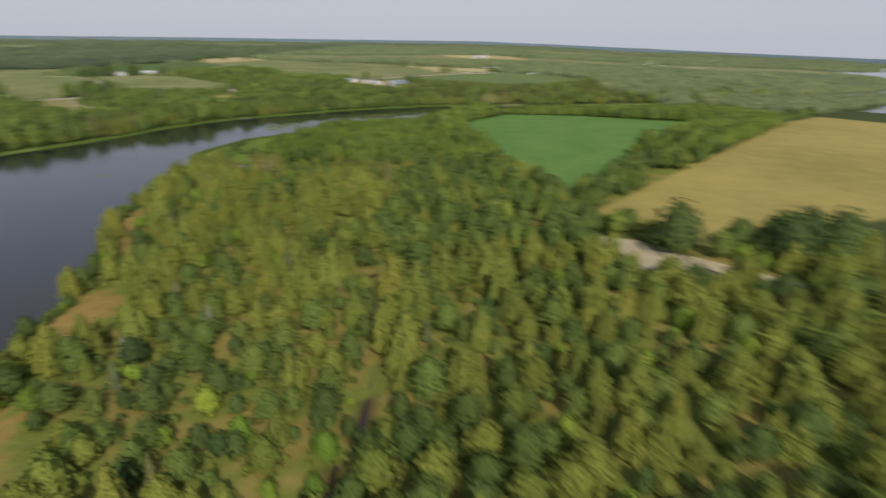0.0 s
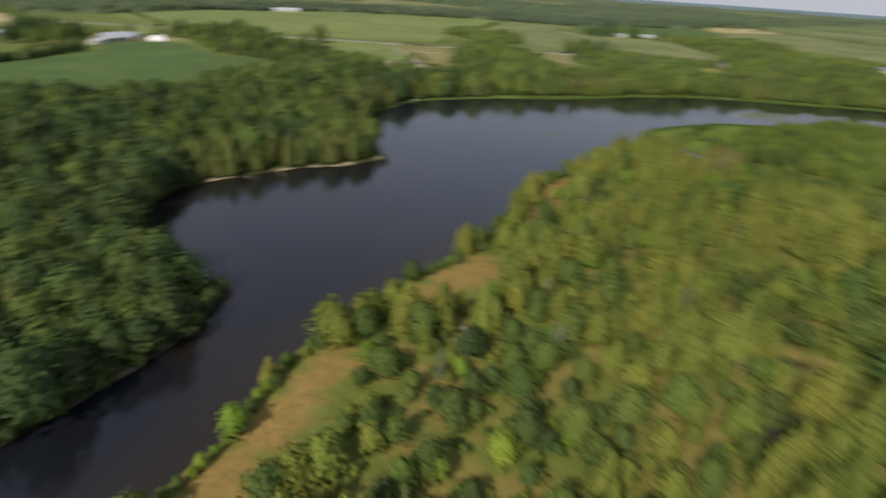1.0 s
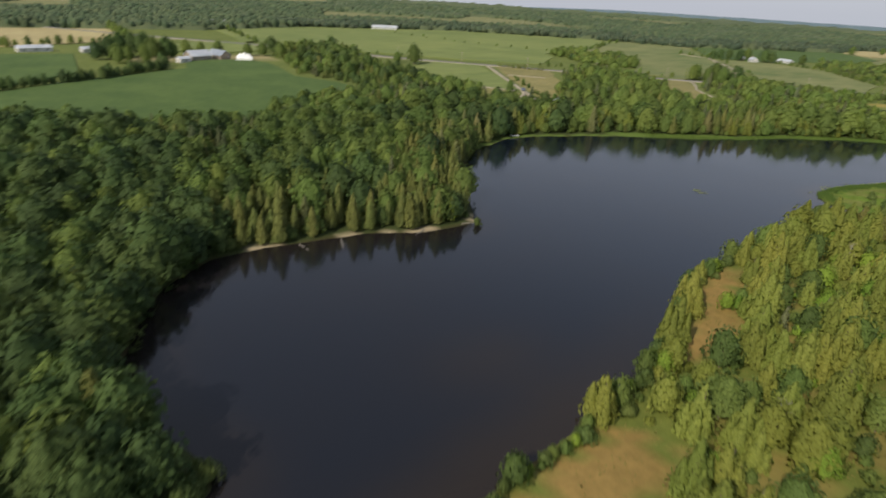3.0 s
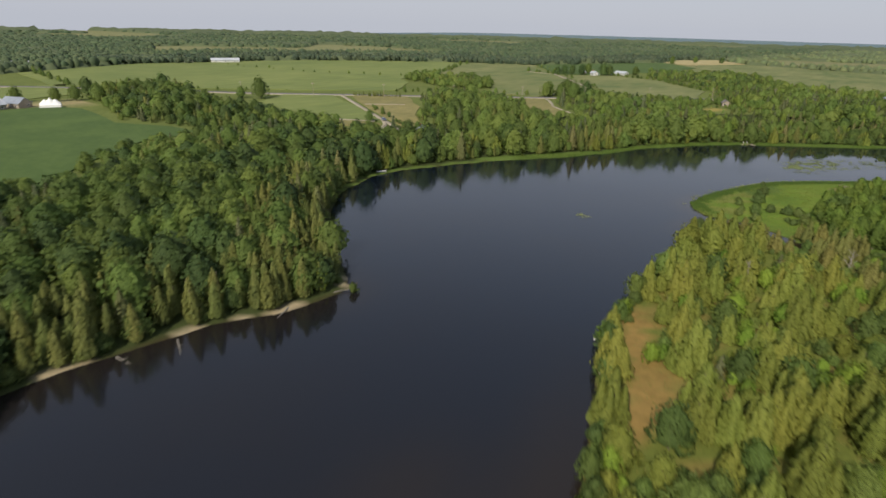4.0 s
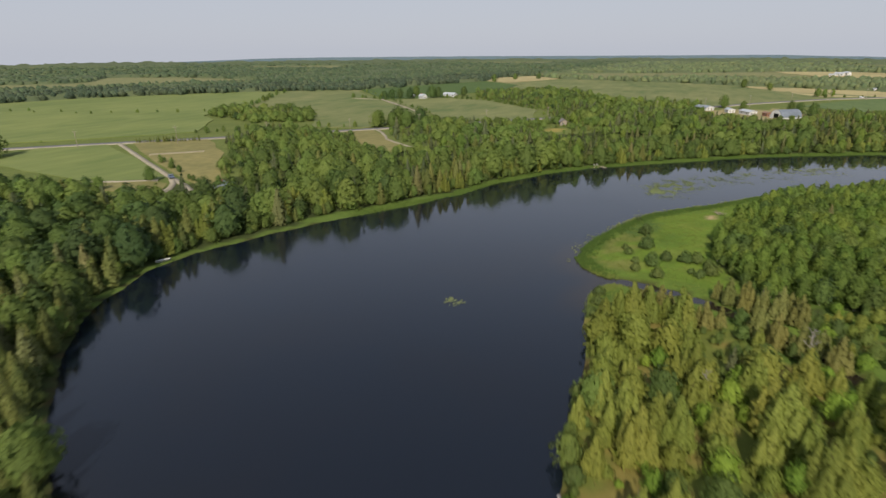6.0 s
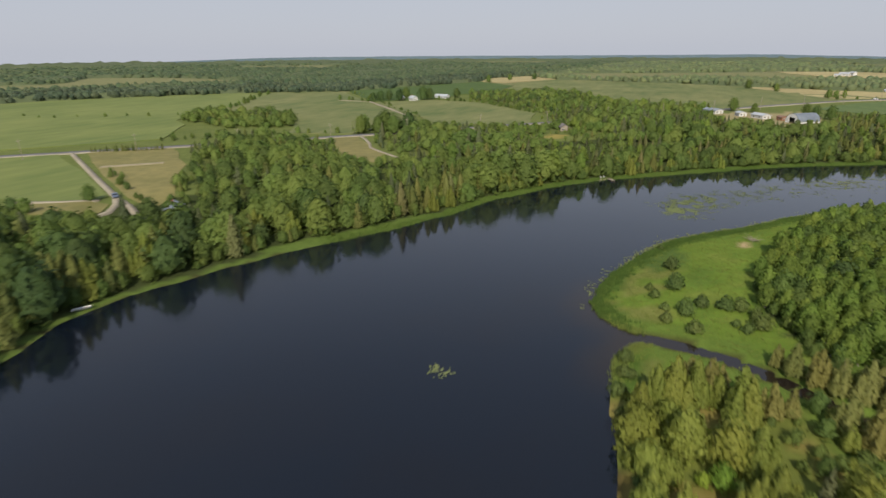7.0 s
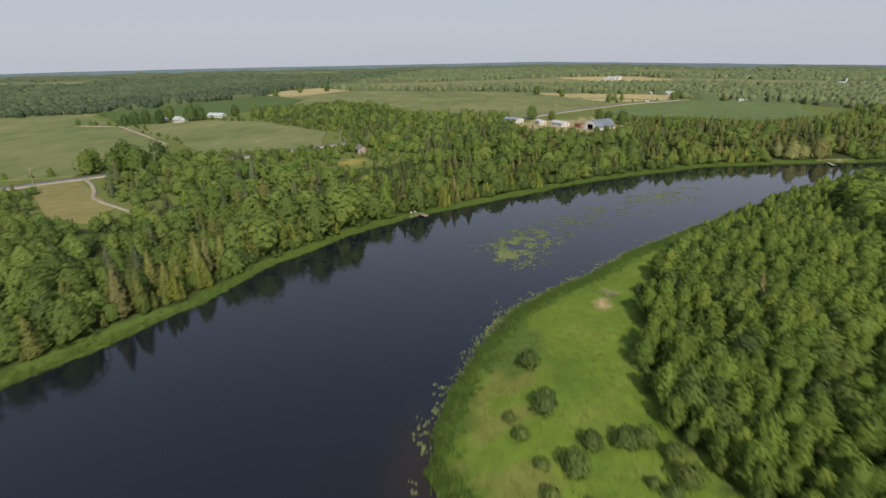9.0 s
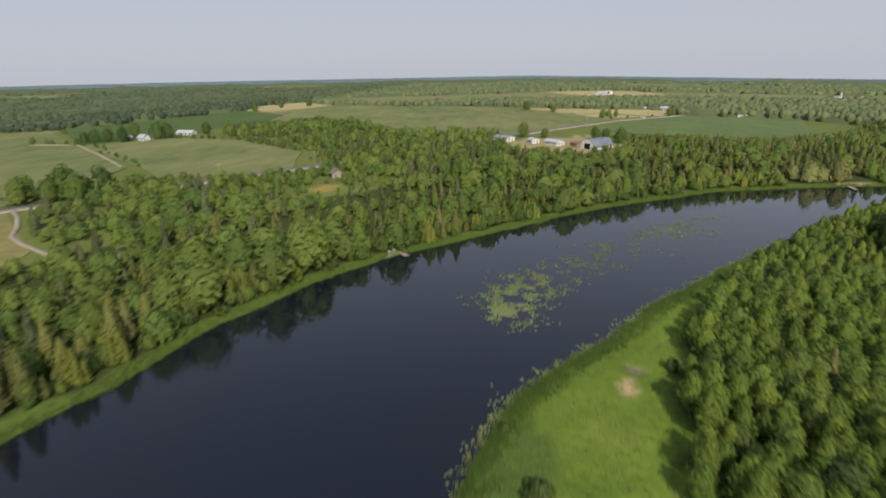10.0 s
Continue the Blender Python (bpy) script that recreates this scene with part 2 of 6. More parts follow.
def rough_line(line, step, amount, seed):
    """A line cut into short steps that wander a little to the side."""
    rng = np.random.default_rng(seed)
    out = []
    for (ax, ay), (bx, by) in zip(line[:-1], line[1:]):
        n = max(1, int(math.hypot(bx - ax, by - ay) / step))
        for i in range(n):
            u = i / n
            k = amount if i else 0
            out.append((ax + (bx - ax) * u + rng.normal() * k, ay + (by - ay) * u + rng.normal() * k))
    return out + [line[-1]]


def smooth01(a, b, v):
    u = np.clip((v - a) / (b - a), 0, 1)
    return u * u * (3 - 2 * u)


# ---- the plan ----
WEST = [(20, -600), (0, -300), (-40, -120), (-60, -60), (-72, -20), (-79, 8), (-84, 26), (-87, 37.5), (-90, 46.5), (-93.5, 55.5), (-98.5, 63), (-105.5, 71.5),
        (-112, 71), (-122, 66), (-134, 64), (-146, 68), (-155, 72), (-163, 77), (-171, 87), (-172, 101), (-170, 116), (-169, 126), (-163, 138), (-162, 148), (-162, 156),
        (-170, 161), (-190, 173), (-212, 190), (-226, 206), (-236, 230), (-235, 246), (-230, 258), (-227, 270), (-220, 286), (-211, 302), (-201, 319),
        (-190, 343), (-182, 372), (-162, 406), (-146, 425), (-118, 448), (-86, 475), (-58, 494), (-10, 520), (37, 528), (78, 532), (120, 540),
        (200, 562), (350, 640), (600, 800), (1200, 1300)]
EAST = [(60, -600), (40, -300), (-5, -115), (-30, -50), (-44, -10), (-56, 22), (-68, 53), (-76, 64), (-81, 76), (-84.5, 88), (-87.8, 104), (-89, 118), (-90.5, 128), (-93, 137), (-97, 147), (-101, 157),
        (-104, 163), (-109, 174), (-112, 190), (-115, 206), (-116, 228), (-120, 250), (-120.5, 262), (-118.5, 268), (-116, 272), (-120.5, 275.3), (-126, 279.3), (-130, 286), (-130, 296),
        (-128, 308), (-122, 326), (-115, 342), (-104, 355), (-98, 361), (-77, 386), (-44, 417), (-18, 441), (15, 470), (45, 492), (85, 505), (130, 512),
        (210, 535), (360, 612), (620, 770), (1220, 1270)]
CREEK = [(-124, 272.5), (-114, 273), (-106.5, 272.2), (-100, 270), (-93.8, 267), (-88.8, 263.4), (-83, 259.6), (-77, 254), (-62, 230), (-45, 200), (-30, 170), (-18, 138), (-15.5, 120), (-14, 100), (-13.5, 90),
         (-13, 77), (-15, 68), (-13, 40), (0, 0), (30, -60)]
W_LINE, E_LINE = rough_line(WEST, 6, 0.5, 1), rough_line(EAST, 5, 0.5, 2)
C_LINE = rough_line(CREEK, 4, 0.5, 3)
RIVER = W_LINE + E_LINE[::-1]

MEADOW = [(-131, 270), (-131, 300), (-127, 330), (-110, 360), (-75, 392), (-40, 425), (-36, 420), (-62, 386), (-78, 362), (-88, 335), (-93, 312), (-93, 298), (-88, 288), (-84, 274), (-80, 258), (-88, 256), (-97, 256), (-104, 257), (-114, 251), (-122, 250)]
CLEAR_A = [(-58, 38), (-66, 54), (-73, 68), (-76, 76), (-72, 79), (-67, 72), (-60, 60), (-54, 44)]
CLEAR_C = [(-80.5, 95), (-84, 106), (-85, 117), (-85.5, 127), (-80, 127), (-75.5, 121), (-73.5, 112), (-75, 103), (-77, 97)]
CLEAR_B = [(-109.6, 187.5), (-108, 192), (-105, 190), (-100.5, 179), (-92, 166), (-88, 155), (-91, 148), (-95.5, 155), (-99.5, 167), (-105.6, 178)]
SOY_NE = [(4, 392), (16, 425), (48, 464), (100, 462), (200, 422), (140, 345), (93, 283), (62, 222), (47, 212), (27, 275)]
GOLD_NE = [(48, 186), (60, 200), (140, 296), (255, 432), (300, 470), (360, 420), (300, 300), (200, 220), (128, 176), (113, 176), (93, 162), (75, 158), (57, 176)]
SAND_NE = [(44, 168), (60, 163), (70, 151), (84, 139), (92, 131), (84, 129), (70, 135), (56, 140), (42, 142)]
SOY_W = [(-333, 27), (-381, 79), (-412, 136), (-450, 145), (-448, 180), (-430, 190), (-405, 189), (-371, 185), (-344, 200), (-317, 203), (-321, 181), (-292, 146), (-266, 125), (-272, 103), (-297, 67)]
FIELD_W = [(-374, 18), (-400, -10), (-490, -10), (-489, 86), (-404, 81), (-366, 49)]
WHEAT_W = [(-553, 0), (-684, 0), (-684, 133), (-571, 121), (-532, 52)]
PALE_W = [(-527, 131), (-566, 175), (-570, 226), (-500, 206), (-480, 150)]
LAWN = [(-397, 279), (-427, 322), (-404, 343), (-333, 309), (-297, 290), (-297, 286), (-306, 279), (-319, 272)]
DIRT = [(-394, 351), (-362, 376), (-319, 345), (-279, 302), (-275, 289), (-291, 292.5), (-332, 314)]
TAN = [(-306, 434), (-291, 444), (-268, 420), (-247, 399), (-244, 383), (-258, 382), (-276, 402)]
BIG = [(-438, 338), (-560, 216), (-690, 225), (-755, 350), (-735, 480), (-715, 540), (-640, 636), (-560, 700), (-478, 530), (-478, 505), (-458, 466), (-430, 448), (-392, 396)]
FIELD_N = [(-478, 530), (-560, 700), (-490, 735), (-400, 634), (-304, 541), (-297, 470), (-300, 452), (-338, 440), (-350, 462), (-392, 519)]
FIELD_H = [(-392, 628), (-345, 668), (-292, 655), (-225, 592), (-212, 525), (-272, 512), (-300, 545)]
DARK_N = [(-486, 740), (-452, 830), (-404, 955), (-330, 880), (-318, 762), (-344, 735), (-342, 684), (-396, 640)]
YELLOW = [(-405, 965), (-432, 1035), (-384, 1140), (-316, 1050), (-360, 935)]
WHEAT = [(-312, 1040), (-130, 970), (-60, 925), (-62, 905), (50, 803), (-26, 745), (-95, 668), (-180, 694), (-205, 750), (-262, 788), (-312, 764), (-325, 880), (-350, 935)]
STRAW_N = [(-66, 938), (84, 872), (66, 806), (-2, 790), (-58, 905)]
SOY_E = [(-30, 690), (10, 748), (72, 808), (150, 748), (128, 700), (118, 659), (65, 632), (0, 660)]
HILL_N = [(-24, 1275), (112, 1272), (149, 1106), (74, 1030), (0, 1156)]
FAR_FIELDS = [[(76, 1040), (87, 1090), (138, 1079), (130, 1052)], [(121, 908), (114, 975), (133, 946), (167, 931), (153, 893)], [(180, 917), (207, 984), (229, 981), (203, 923)],
              [(282, 1007), (300, 1043), (329, 1055), (309, 1017)], [(-790, 640), (-775, 700), (-740, 690), (-755, 640)]]
VILLAGE = [(320, 970), (320, 1060), (385, 1080), (380, 990)]
PATH_S = [(-319, 271), (-306.5, 277), (-295, 285)]
TAN_S = [(-317, 270), (-306, 276), (-297, 283), (-289, 284), (-285, 278), (-285, 271), (-300, 265)]
FIELDS = [TAN_S, SOY_NE, GOLD_NE, SAND_NE, SOY_W, FIELD_W, WHEAT_W, PALE_W, LAWN, DIRT, TAN, BIG, FIELD_N, FIELD_H, DARK_N, YELLOW, WHEAT, STRAW_N, SOY_E]
ROAD = [(-900, -90), (-640, 125), (-530, 232), (-441, 301), (-393, 349), (-342, 398), (-293, 449), (-200, 546), (-97, 660), (-64, 700), (3, 768), (80, 818), (170, 880), (500, 1150)]
DRIVE = [(-399, 346.5), (-333, 311), (-294.5, 290.7), (-287, 285), (-283, 279), (-283, 273)]
LANE = [(-293, 449), (-282, 438), (-271, 424), (-264, 413), (-254, 405), (-240, 397)]
YARD = [(-100, 640), (-40, 660), (-30, 610), (-60, 575), (-100, 600)]
FARM = [(-470, 100), (-480, 205), (-440, 200), (-440, 130)]
GLADE = [(-193, 482), (-183, 478), (-177, 490), (-186, 498)]
COTTAGE = [(-157, 31), (-157, 41), (-154, 47), (-154, 54), (-148, 54), (-148, 46), (-147, 33)]
OPEN = [(-700, -300), (-690, 215), (-760, 350), (-740, 480), (-720, 540), (-640, 640), (-560, 705), (-490, 740), (-455, 830), (-408, 960), (-435, 1038), (-384, 1146),
        (-316, 1051), (-130, 978), (-55, 928), (86, 872), (70, 812), (152, 752), (170, 700), (160, 610), (235, 550), (310, 482), (372, 430), (300, 150), (200, -300)]


def height(x, y):
    """The height of the land over the water."""
    x, y = np.asarray(x, float), np.asarray(y, float)
    dw, de = away(W_LINE, x, y), away(E_LINE, x, y)
    wet = inside(RIVER, x, y)
    d = np.minimum(dw, de)
    dc = away(C_LINE, x, y) - (0.85 + 1.0 * smooth01(195, 235, y))
    west = dw < de
    rise_w = 0.2 + 0.06 * np.minimum(d, 6) + 8.6 * smooth01(5, 75, d) + 3.0 * smooth01(380, 900, y)
    rise_e = 0.15 + 0.05 * np.minimum(d, 8) + 2.2 * smooth01(10, 140, d)
    land = np.where(west, rise_w, rise_e)
    shore = np.minimum(land, d * 0.22 - 0.05)
    creek = np.where(west, 99, dc * 0.3)
    far = np.hypot(x + 90, y - 150)
    dip = 0.0042 * np.maximum(0, far - 1000) + 0.041 * np.maximum(0, -x - 3000) + 0.022 * np.maximum(0, x - 300) - 9 * np.exp(-((x - 60) / 220) ** 2 - ((y - 1190) / 160) ** 2)
    dip = dip + 0.018 * np.maximum(0, far - 2600)
    out = np.minimum(np.minimum(shore, creek), land) - np.where(wet, 0, dip)
    out = np.where(wet, np.maximum(-2.0, -0.25 * d), out)
    return np.maximum(out, np.where(wet, -2.0, np.where(creek < land, -0.6, out)))


def axis(fine_a, fine_b, step, lo, hi):
    core = list(np.arange(fine_a, fine_b + step, step))
    a, s = [core[0]], step
    while a[-1] > lo:
        s *= 1.13
        a.append(a[-1] - s)
    c, s = [core[-1]], step
    while c[-1] < hi:
        s *= 1.13
        c.append(c[-1] + s)
    return np.array(a[:0:-1] + core + c[1:])


gx, gy = axis(-290, 110, 2.8, -5200, 4200), axis(-20, 560, 2.8, -1500, 5600)
GX, GY = np.meshgrid(gx, gy)
GZ = height(GX, GY)
idx = np.arange(GX.size).reshape(GX.shape)
quads = np.stack([idx[:-1, :-1], idx[:-1, 1:], idx[1:, 1:], idx[1:, :-1]], -1).reshape(-1, 4)


def level(x, y):
    """The height of the ground sheet itself."""
    x, y = np.asarray(x, float), np.asarray(y, float)
    i = np.clip(np.searchsorted(gx, x) - 1, 0, len(gx) - 2)
    j = np.clip(np.searchsorted(gy, y) - 1, 0, len(gy) - 2)
    u, v = (x - gx[i]) / (gx[i + 1] - gx[i]), (y - gy[j]) / (gy[j + 1] - gy[j])
    return (GZ[j, i] * (1 - u) + GZ[j, i + 1] * u) * (1 - v) + (GZ[j + 1, i] * (1 - u) + GZ[j + 1, i + 1] * u) * v


me = mesh_np("ground", np.stack([GX, GY, GZ], -1).reshape(-1, 3), quads, None, [LAND], True)
X, Y, Z = GX.ravel(), GY.ravel(), GZ.ravel()
rng = np.random.default_rng(5)
wob = rng.normal(0, 1.2, (2, X.size))
XW, YW = X + wob[0], Y + wob[1]
cover = np.tile(np.array([0.05, 0.065, 0.024]), (X.size, 1))
west_side = away(W_LINE, X, Y) < away(E_LINE, X, Y)
dshore = np.minimum(away(W_LINE, X, Y), away(E_LINE, X, Y))
tuft = np.array([noise.noise((x / 9, y / 9, 1.3)) + 0.5 * noise.noise((x / 3.5, y / 3.5, 8.3)) for x, y in zip(X, Y)])
cover[(~west_side) & (Y < 268) & (X < 110) & (tuft > 0.1)] = (0.2, 0.17, 0.055)
cover[(~west_side) & (Y < 268) & (X < 110) & (tuft <= 0.1)] = (0.13, 0.155, 0.038)
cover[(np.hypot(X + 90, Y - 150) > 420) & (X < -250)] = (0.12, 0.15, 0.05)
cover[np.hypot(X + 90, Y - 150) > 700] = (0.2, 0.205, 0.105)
cover[west_side & (dshore > 60) & (np.hypot(X + 90, Y - 150) < 700)] = (0.13, 0.16, 0.05)
lea = inside(MEADOW, XW, YW)
cover[lea] = (0.122, 0.19, 0.03)
cover[lea & (tuft > 0.2)] = (0.138, 0.2, 0.034)
cover[lea & (tuft > 0.42)] = (0.155, 0.205, 0.042)
cover[lea & (tuft < -0.25)] = (0.105, 0.17, 0.03)
cover[lea & (Y < 318) & (X < -112) & (tuft > 0.05)] = (0.16, 0.178, 0.05)
cover[lea & (dshore < 4.5 + 2 * tuft)] = (0.08, 0.135, 0.026)
cover[lea & (np.hypot((X + 117) / 7, (Y - 325) / 12) < 1)] = (0.075, 0.125, 0.03)
cover[np.hypot(X + 93.5, Y - 346) < 2.2] = (0.42, 0.32, 0.2)
cover[inside(CLEAR_A, XW, YW) | inside(CLEAR_B, XW, YW) | inside(CLEAR_C, XW, YW)] = (0.25, 0.172, 0.062)
cover[inside(GLADE, XW, YW) | inside(COTTAGE, XW, YW)] = (0.26, 0.22, 0.07)
cover[inside(YARD, XW, YW) | inside(FARM, XW, YW)] = (0.3, 0.26, 0.15)
cover[(away(C_LINE, X, Y) < 8) & (Y > 215) & ~west_side] = (0.115, 0.175, 0.034)
cover[(Y > 238) & (Y < 285) & (X > -88) & (X < -45) & ~west_side & (tuft < 0.3)] = (0.1, 0.155, 0.034)
cover[(dshore < np.where(Y < 285, 2.2, np.where(Y < 338, 7.0, 4.5))) & west_side & (Y > 200)] = (0.1, 0.15, 0.036)
cover[(dshore < 0.9 + 1.5 * tuft) & west_side & (Y > 95) & (Y < 160) & (X < -155)] = (0.36, 0.3, 0.21)
cover[(dshore < 1.0) & west_side & (Y < 60)] = (0.16, 0.14, 0.1)
cover[np.hypot((X - 63) / 9, (Y - 533.5) / 3.5) < 1] = (0.34, 0.29, 0.18)
cover[Z < -0.05] = (0.05, 0.035, 0.02)
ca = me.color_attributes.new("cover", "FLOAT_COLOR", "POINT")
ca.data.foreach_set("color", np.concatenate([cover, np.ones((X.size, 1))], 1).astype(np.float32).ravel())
tagged(new("ground", me), "rolling green land of grass, soil and river banks", "ground", kind="structure")

wx, wy = axis(-245, 20, 4, -300, 1200), axis(0, 470, 4, -600, 1300)
WX, WY = np.meshgrid(wx, wy)
idx = np.arange(WX.size).reshape(WX.shape)
quads = np.stack([idx[:-1, :-1], idx[:-1, 1:], idx[1:, 1:], idx[1:, :-1]], -1).reshape(-1, 4)
me = mesh_np("water", np.stack([WX, WY, 0 * WX], -1).reshape(-1, 3), quads, None, [WATER], True)
wd, ed = away(W_LINE, WX, WY), away(E_LINE, WX, WY)
shoal = 0.4 * (1 - smooth01(1, 12, wd)) * (WY > 55) * (1 - smooth01(150, 175, WY)) + 0.7 * (1 - smooth01(1, 15, ed)) * (1 - smooth01(120, 180, WY)) + 0.85 * (1 - smooth01(1, 9, ed)) * smooth01(244, 262, WY) * (1 - smooth01(290, 310, WY))
shoal += 0.2 * (1 - smooth01(110, 210, WY))
shoal += 0.8 * (1 - smooth01(1.5, 7, away(C_LINE, WX, WY))) * (WX > -122)
shoal += 0.4 * np.exp(-((WX + 109) / 9) ** 2 - ((WY - 120) / 13) ** 2)
sa = me.attributes.new("shoal", "FLOAT", "POINT")
sa.data.foreach_set("value", np.clip(shoal, 0, 1).astype(np.float32).ravel())
ba = me.attributes.new("breeze", "FLOAT", "POINT")
streak = away([(-112, 408), (-91, 429), (-68, 442), (-48, 459), (-18, 476)], WX.ravel(), WY.ravel()).reshape(WX.shape)
ba.data.foreach_set("value", (smooth01(260, 400, WY + 0.25 * WX) + 1.1 * np.exp(-(streak / 5.5) ** 2)).astype(np.float32).ravel())
water = new("water", me)
tagged(water, "dark calm river water with soft reflections", "river", kind="structure")


def patch(name, poly, material, label, category, lift=0.4, wander=0.8, seed=0):
    """A field: its outline laid on the land, a little above it."""
    line = rough_line(poly + [poly[0]], 15, wander, seed)[:-1]
    xs, ys = np.array([p[0] for p in line]), np.array([p[1] for p in line])
    zs = level(xs, ys) + lift
    bm = bmesh.new()
    ring = [bm.verts.new(p) for p in zip(xs, ys, zs)]
    edges = [bm.edges.new((ring[i], ring[(i + 1) % len(ring)])) for i in range(len(ring))]
    bmesh.ops.triangle_fill(bm, edges=edges, use_beauty=True)
    for k, vals in enumerate((xs, ys)):
        for at in np.arange(vals.min() + 20, vals.max(), 24):
            bmesh.ops.bisect_plane(bm, geom=bm.verts[:] + bm.edges[:] + bm.faces[:], plane_co=(at, at, 0), plane_no=(1 - k, k, 0))
    tops = [v for v in bm.verts if v.link_faces]
    hz = level(np.array([v.co.x for v in tops]), np.array([v.co.y for v in tops]))
    for v, z in zip(tops, hz):
        v.co.z = z + lift
    rim = [e for e in bm.edges if len(e.link_faces) == 1]
    skirt = bmesh.ops.extrude_edge_only(bm, edges=rim)["geom"]
    for v in skirt:
        if isinstance(v, bmesh.types.BMVert):
            v.co.z -= lift + 0.8
    bmesh.ops.recalc_face_normals(bm, faces=bm.faces)
    me = bpy.data.meshes.new(name)
    bm.to_mesh(me)
    bm.free()
    me.materials.append(material)
    return tagged(new(name, me), label, category, kind="structure")


for i, (poly, mat, label) in enumerate([
        (SOY_NE, SOY_BRIGHT, "even green soya field among the woods"), (GOLD_NE, GOLD, "golden ripening grain field beside a hedge"),
        (SOY_W, SOY, "deep green soya field behind the river wood"), (FIELD_W, SOY, "green crop field beyond a hedgerow"),
        (WHEAT_W, STRAW, "pale straw-coloured grain field near a farm"), (PALE_W, PASTURE, "pale green pasture behind a barn"),
        (BIG, PASTURE, "wide pale green pasture beside the road"), (FIELD_N, PASTURE_DRY, "patchy green hay field beyond the road"),
        (FIELD_H, PASTURE_DRY, "green hay field below a farmhouse"), (DARK_N, SOY, "dark green crop field before a far wood"),
        (YELLOW, STRAW, "small yellow grain field at a wood's edge"), (WHEAT, PASTURE_DRY, "long green and yellow field before a wood"),
        (HILL_N, STRAW, "pale grain field on a far hill"), (STRAW_N, STRAW, "strip of straw-coloured stubble beside the road"), (SOY_E, BEANS, "smooth green crop field behind the river wood")]):
    patch("field", poly, mat, label, "field", 0.45, 0.8, i)
for i, poly in enumerate(FAR_FIELDS):
    patch("field", poly, STRAW, "small pale grain field among far woods", "field", 0.45, 0.8, 40 + i)
patch("lawn", LAWN, PASTURE, "mown green grass beside a gravel drive", "lawn", 0.2)
patch("dirt_lot", DIRT, TANGRASS, "tan grass lot with bare sandy soil", "field", 0.2)
patch("tan_field", TAN, TANGRASS, "small tan grass field beside a lane", "field", 0.2)
patch("sandy_track", SAND_NE, SAND, "bare pale sandy ground at a field's edge", "track", 0.2)


def strip(name, line, width, material, label, category, lift):
    line = rough_line(line, 12, 0.0, 0)
    vs = []
    for i, (x, y) in enumerate(line):
        ax, ay = line[max(i - 1, 0)]
        bx, by = line[min(i + 1, len(line) - 1)]
        n = math.hypot(bx - ax, by - ay)
        nx, ny = -(by - ay) / n * width / 2, (bx - ax) / n * width / 2
        z = float(level(x, y)) + lift
        vs += [(x + nx * 1.1, y + ny * 1.1, z - lift - 0.5), (x + nx, y + ny, z), (x - nx, y - ny, z), (x - nx * 1.1, y - ny * 1.1, z - lift - 0.5)]
    qs = [(4 * i + k, 4 * i + k + 1, 4 * i + k + 5, 4 * i + k + 4) for i in range(len(line) - 1) for k in range(3)]
    return tagged(new(name, mesh_np(name, np.array(vs), np.array(qs)[:, ::-1], None, [material], True)), label, category, kind="structure")


strip("road_shoulder", ROAD, 6.8, GRAVEL, "pale gravel shoulder along the country road", "road", 0.47)
strip("road", ROAD, 5.6, ASPHALT, "straight grey asphalt country road", "road", 0.55)
strip("driveway", DRIVE, 2.1, GRAVEL, "pale gravel drive from the road to a house", "driveway", 0.5)
strip("lane", LANE, 1.5, GRAVEL, "curving pale gravel lane", "lane", 0.5)


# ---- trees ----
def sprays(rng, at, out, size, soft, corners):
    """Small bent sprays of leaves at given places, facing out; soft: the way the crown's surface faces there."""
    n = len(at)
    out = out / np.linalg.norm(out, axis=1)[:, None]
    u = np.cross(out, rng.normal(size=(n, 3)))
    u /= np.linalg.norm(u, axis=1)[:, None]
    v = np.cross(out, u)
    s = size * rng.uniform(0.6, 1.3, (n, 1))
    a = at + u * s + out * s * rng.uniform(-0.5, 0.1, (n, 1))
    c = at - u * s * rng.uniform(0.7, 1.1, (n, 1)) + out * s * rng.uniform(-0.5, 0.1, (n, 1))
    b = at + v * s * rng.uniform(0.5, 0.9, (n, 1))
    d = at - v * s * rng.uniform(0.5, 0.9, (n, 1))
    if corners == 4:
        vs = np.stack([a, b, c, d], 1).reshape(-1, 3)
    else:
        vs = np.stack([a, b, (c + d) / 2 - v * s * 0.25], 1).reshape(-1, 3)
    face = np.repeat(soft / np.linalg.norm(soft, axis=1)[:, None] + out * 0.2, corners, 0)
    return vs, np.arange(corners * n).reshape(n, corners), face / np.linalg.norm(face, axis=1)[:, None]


def core(rng, prof, seg, corners):
    """The dim inside of a crown: rings of uneven width."""
    vs, fs, ns = [], [], []
    for z, r in prof:
        for k in range(seg):
            w = 2 * math.pi * k / seg
            q = r * rng.uniform(0.8, 1.1)
            vs.append((q * math.cos(w), q * math.sin(w), z))
            ns.append((0.9 * math.cos(w), 0.9 * math.sin(w), 0.43))
    for i in range(len(prof) - 1):
        for k in range(seg):
            j = (k + 1) % seg
            f = (i * seg + k, i * seg + j, (i + 1) * seg + j, (i + 1) * seg + k)
            fs += [f] if corners == 4 else [f[:3], (f[0], f[2], f[3])]
    return np.array(vs), np.array(fs), np.array(ns)


def join(*pieces):
    vs, qs, ns, n = [], [], [], 0
    for p in pieces:
        vs.append(p[0])
        qs.append(p[1] + n)
        ns += list(p[2:])
        n += len(p[0])
    out = (np.concatenate(vs), np.concatenate(qs))
    return out + (np.concatenate(ns),) if ns else out


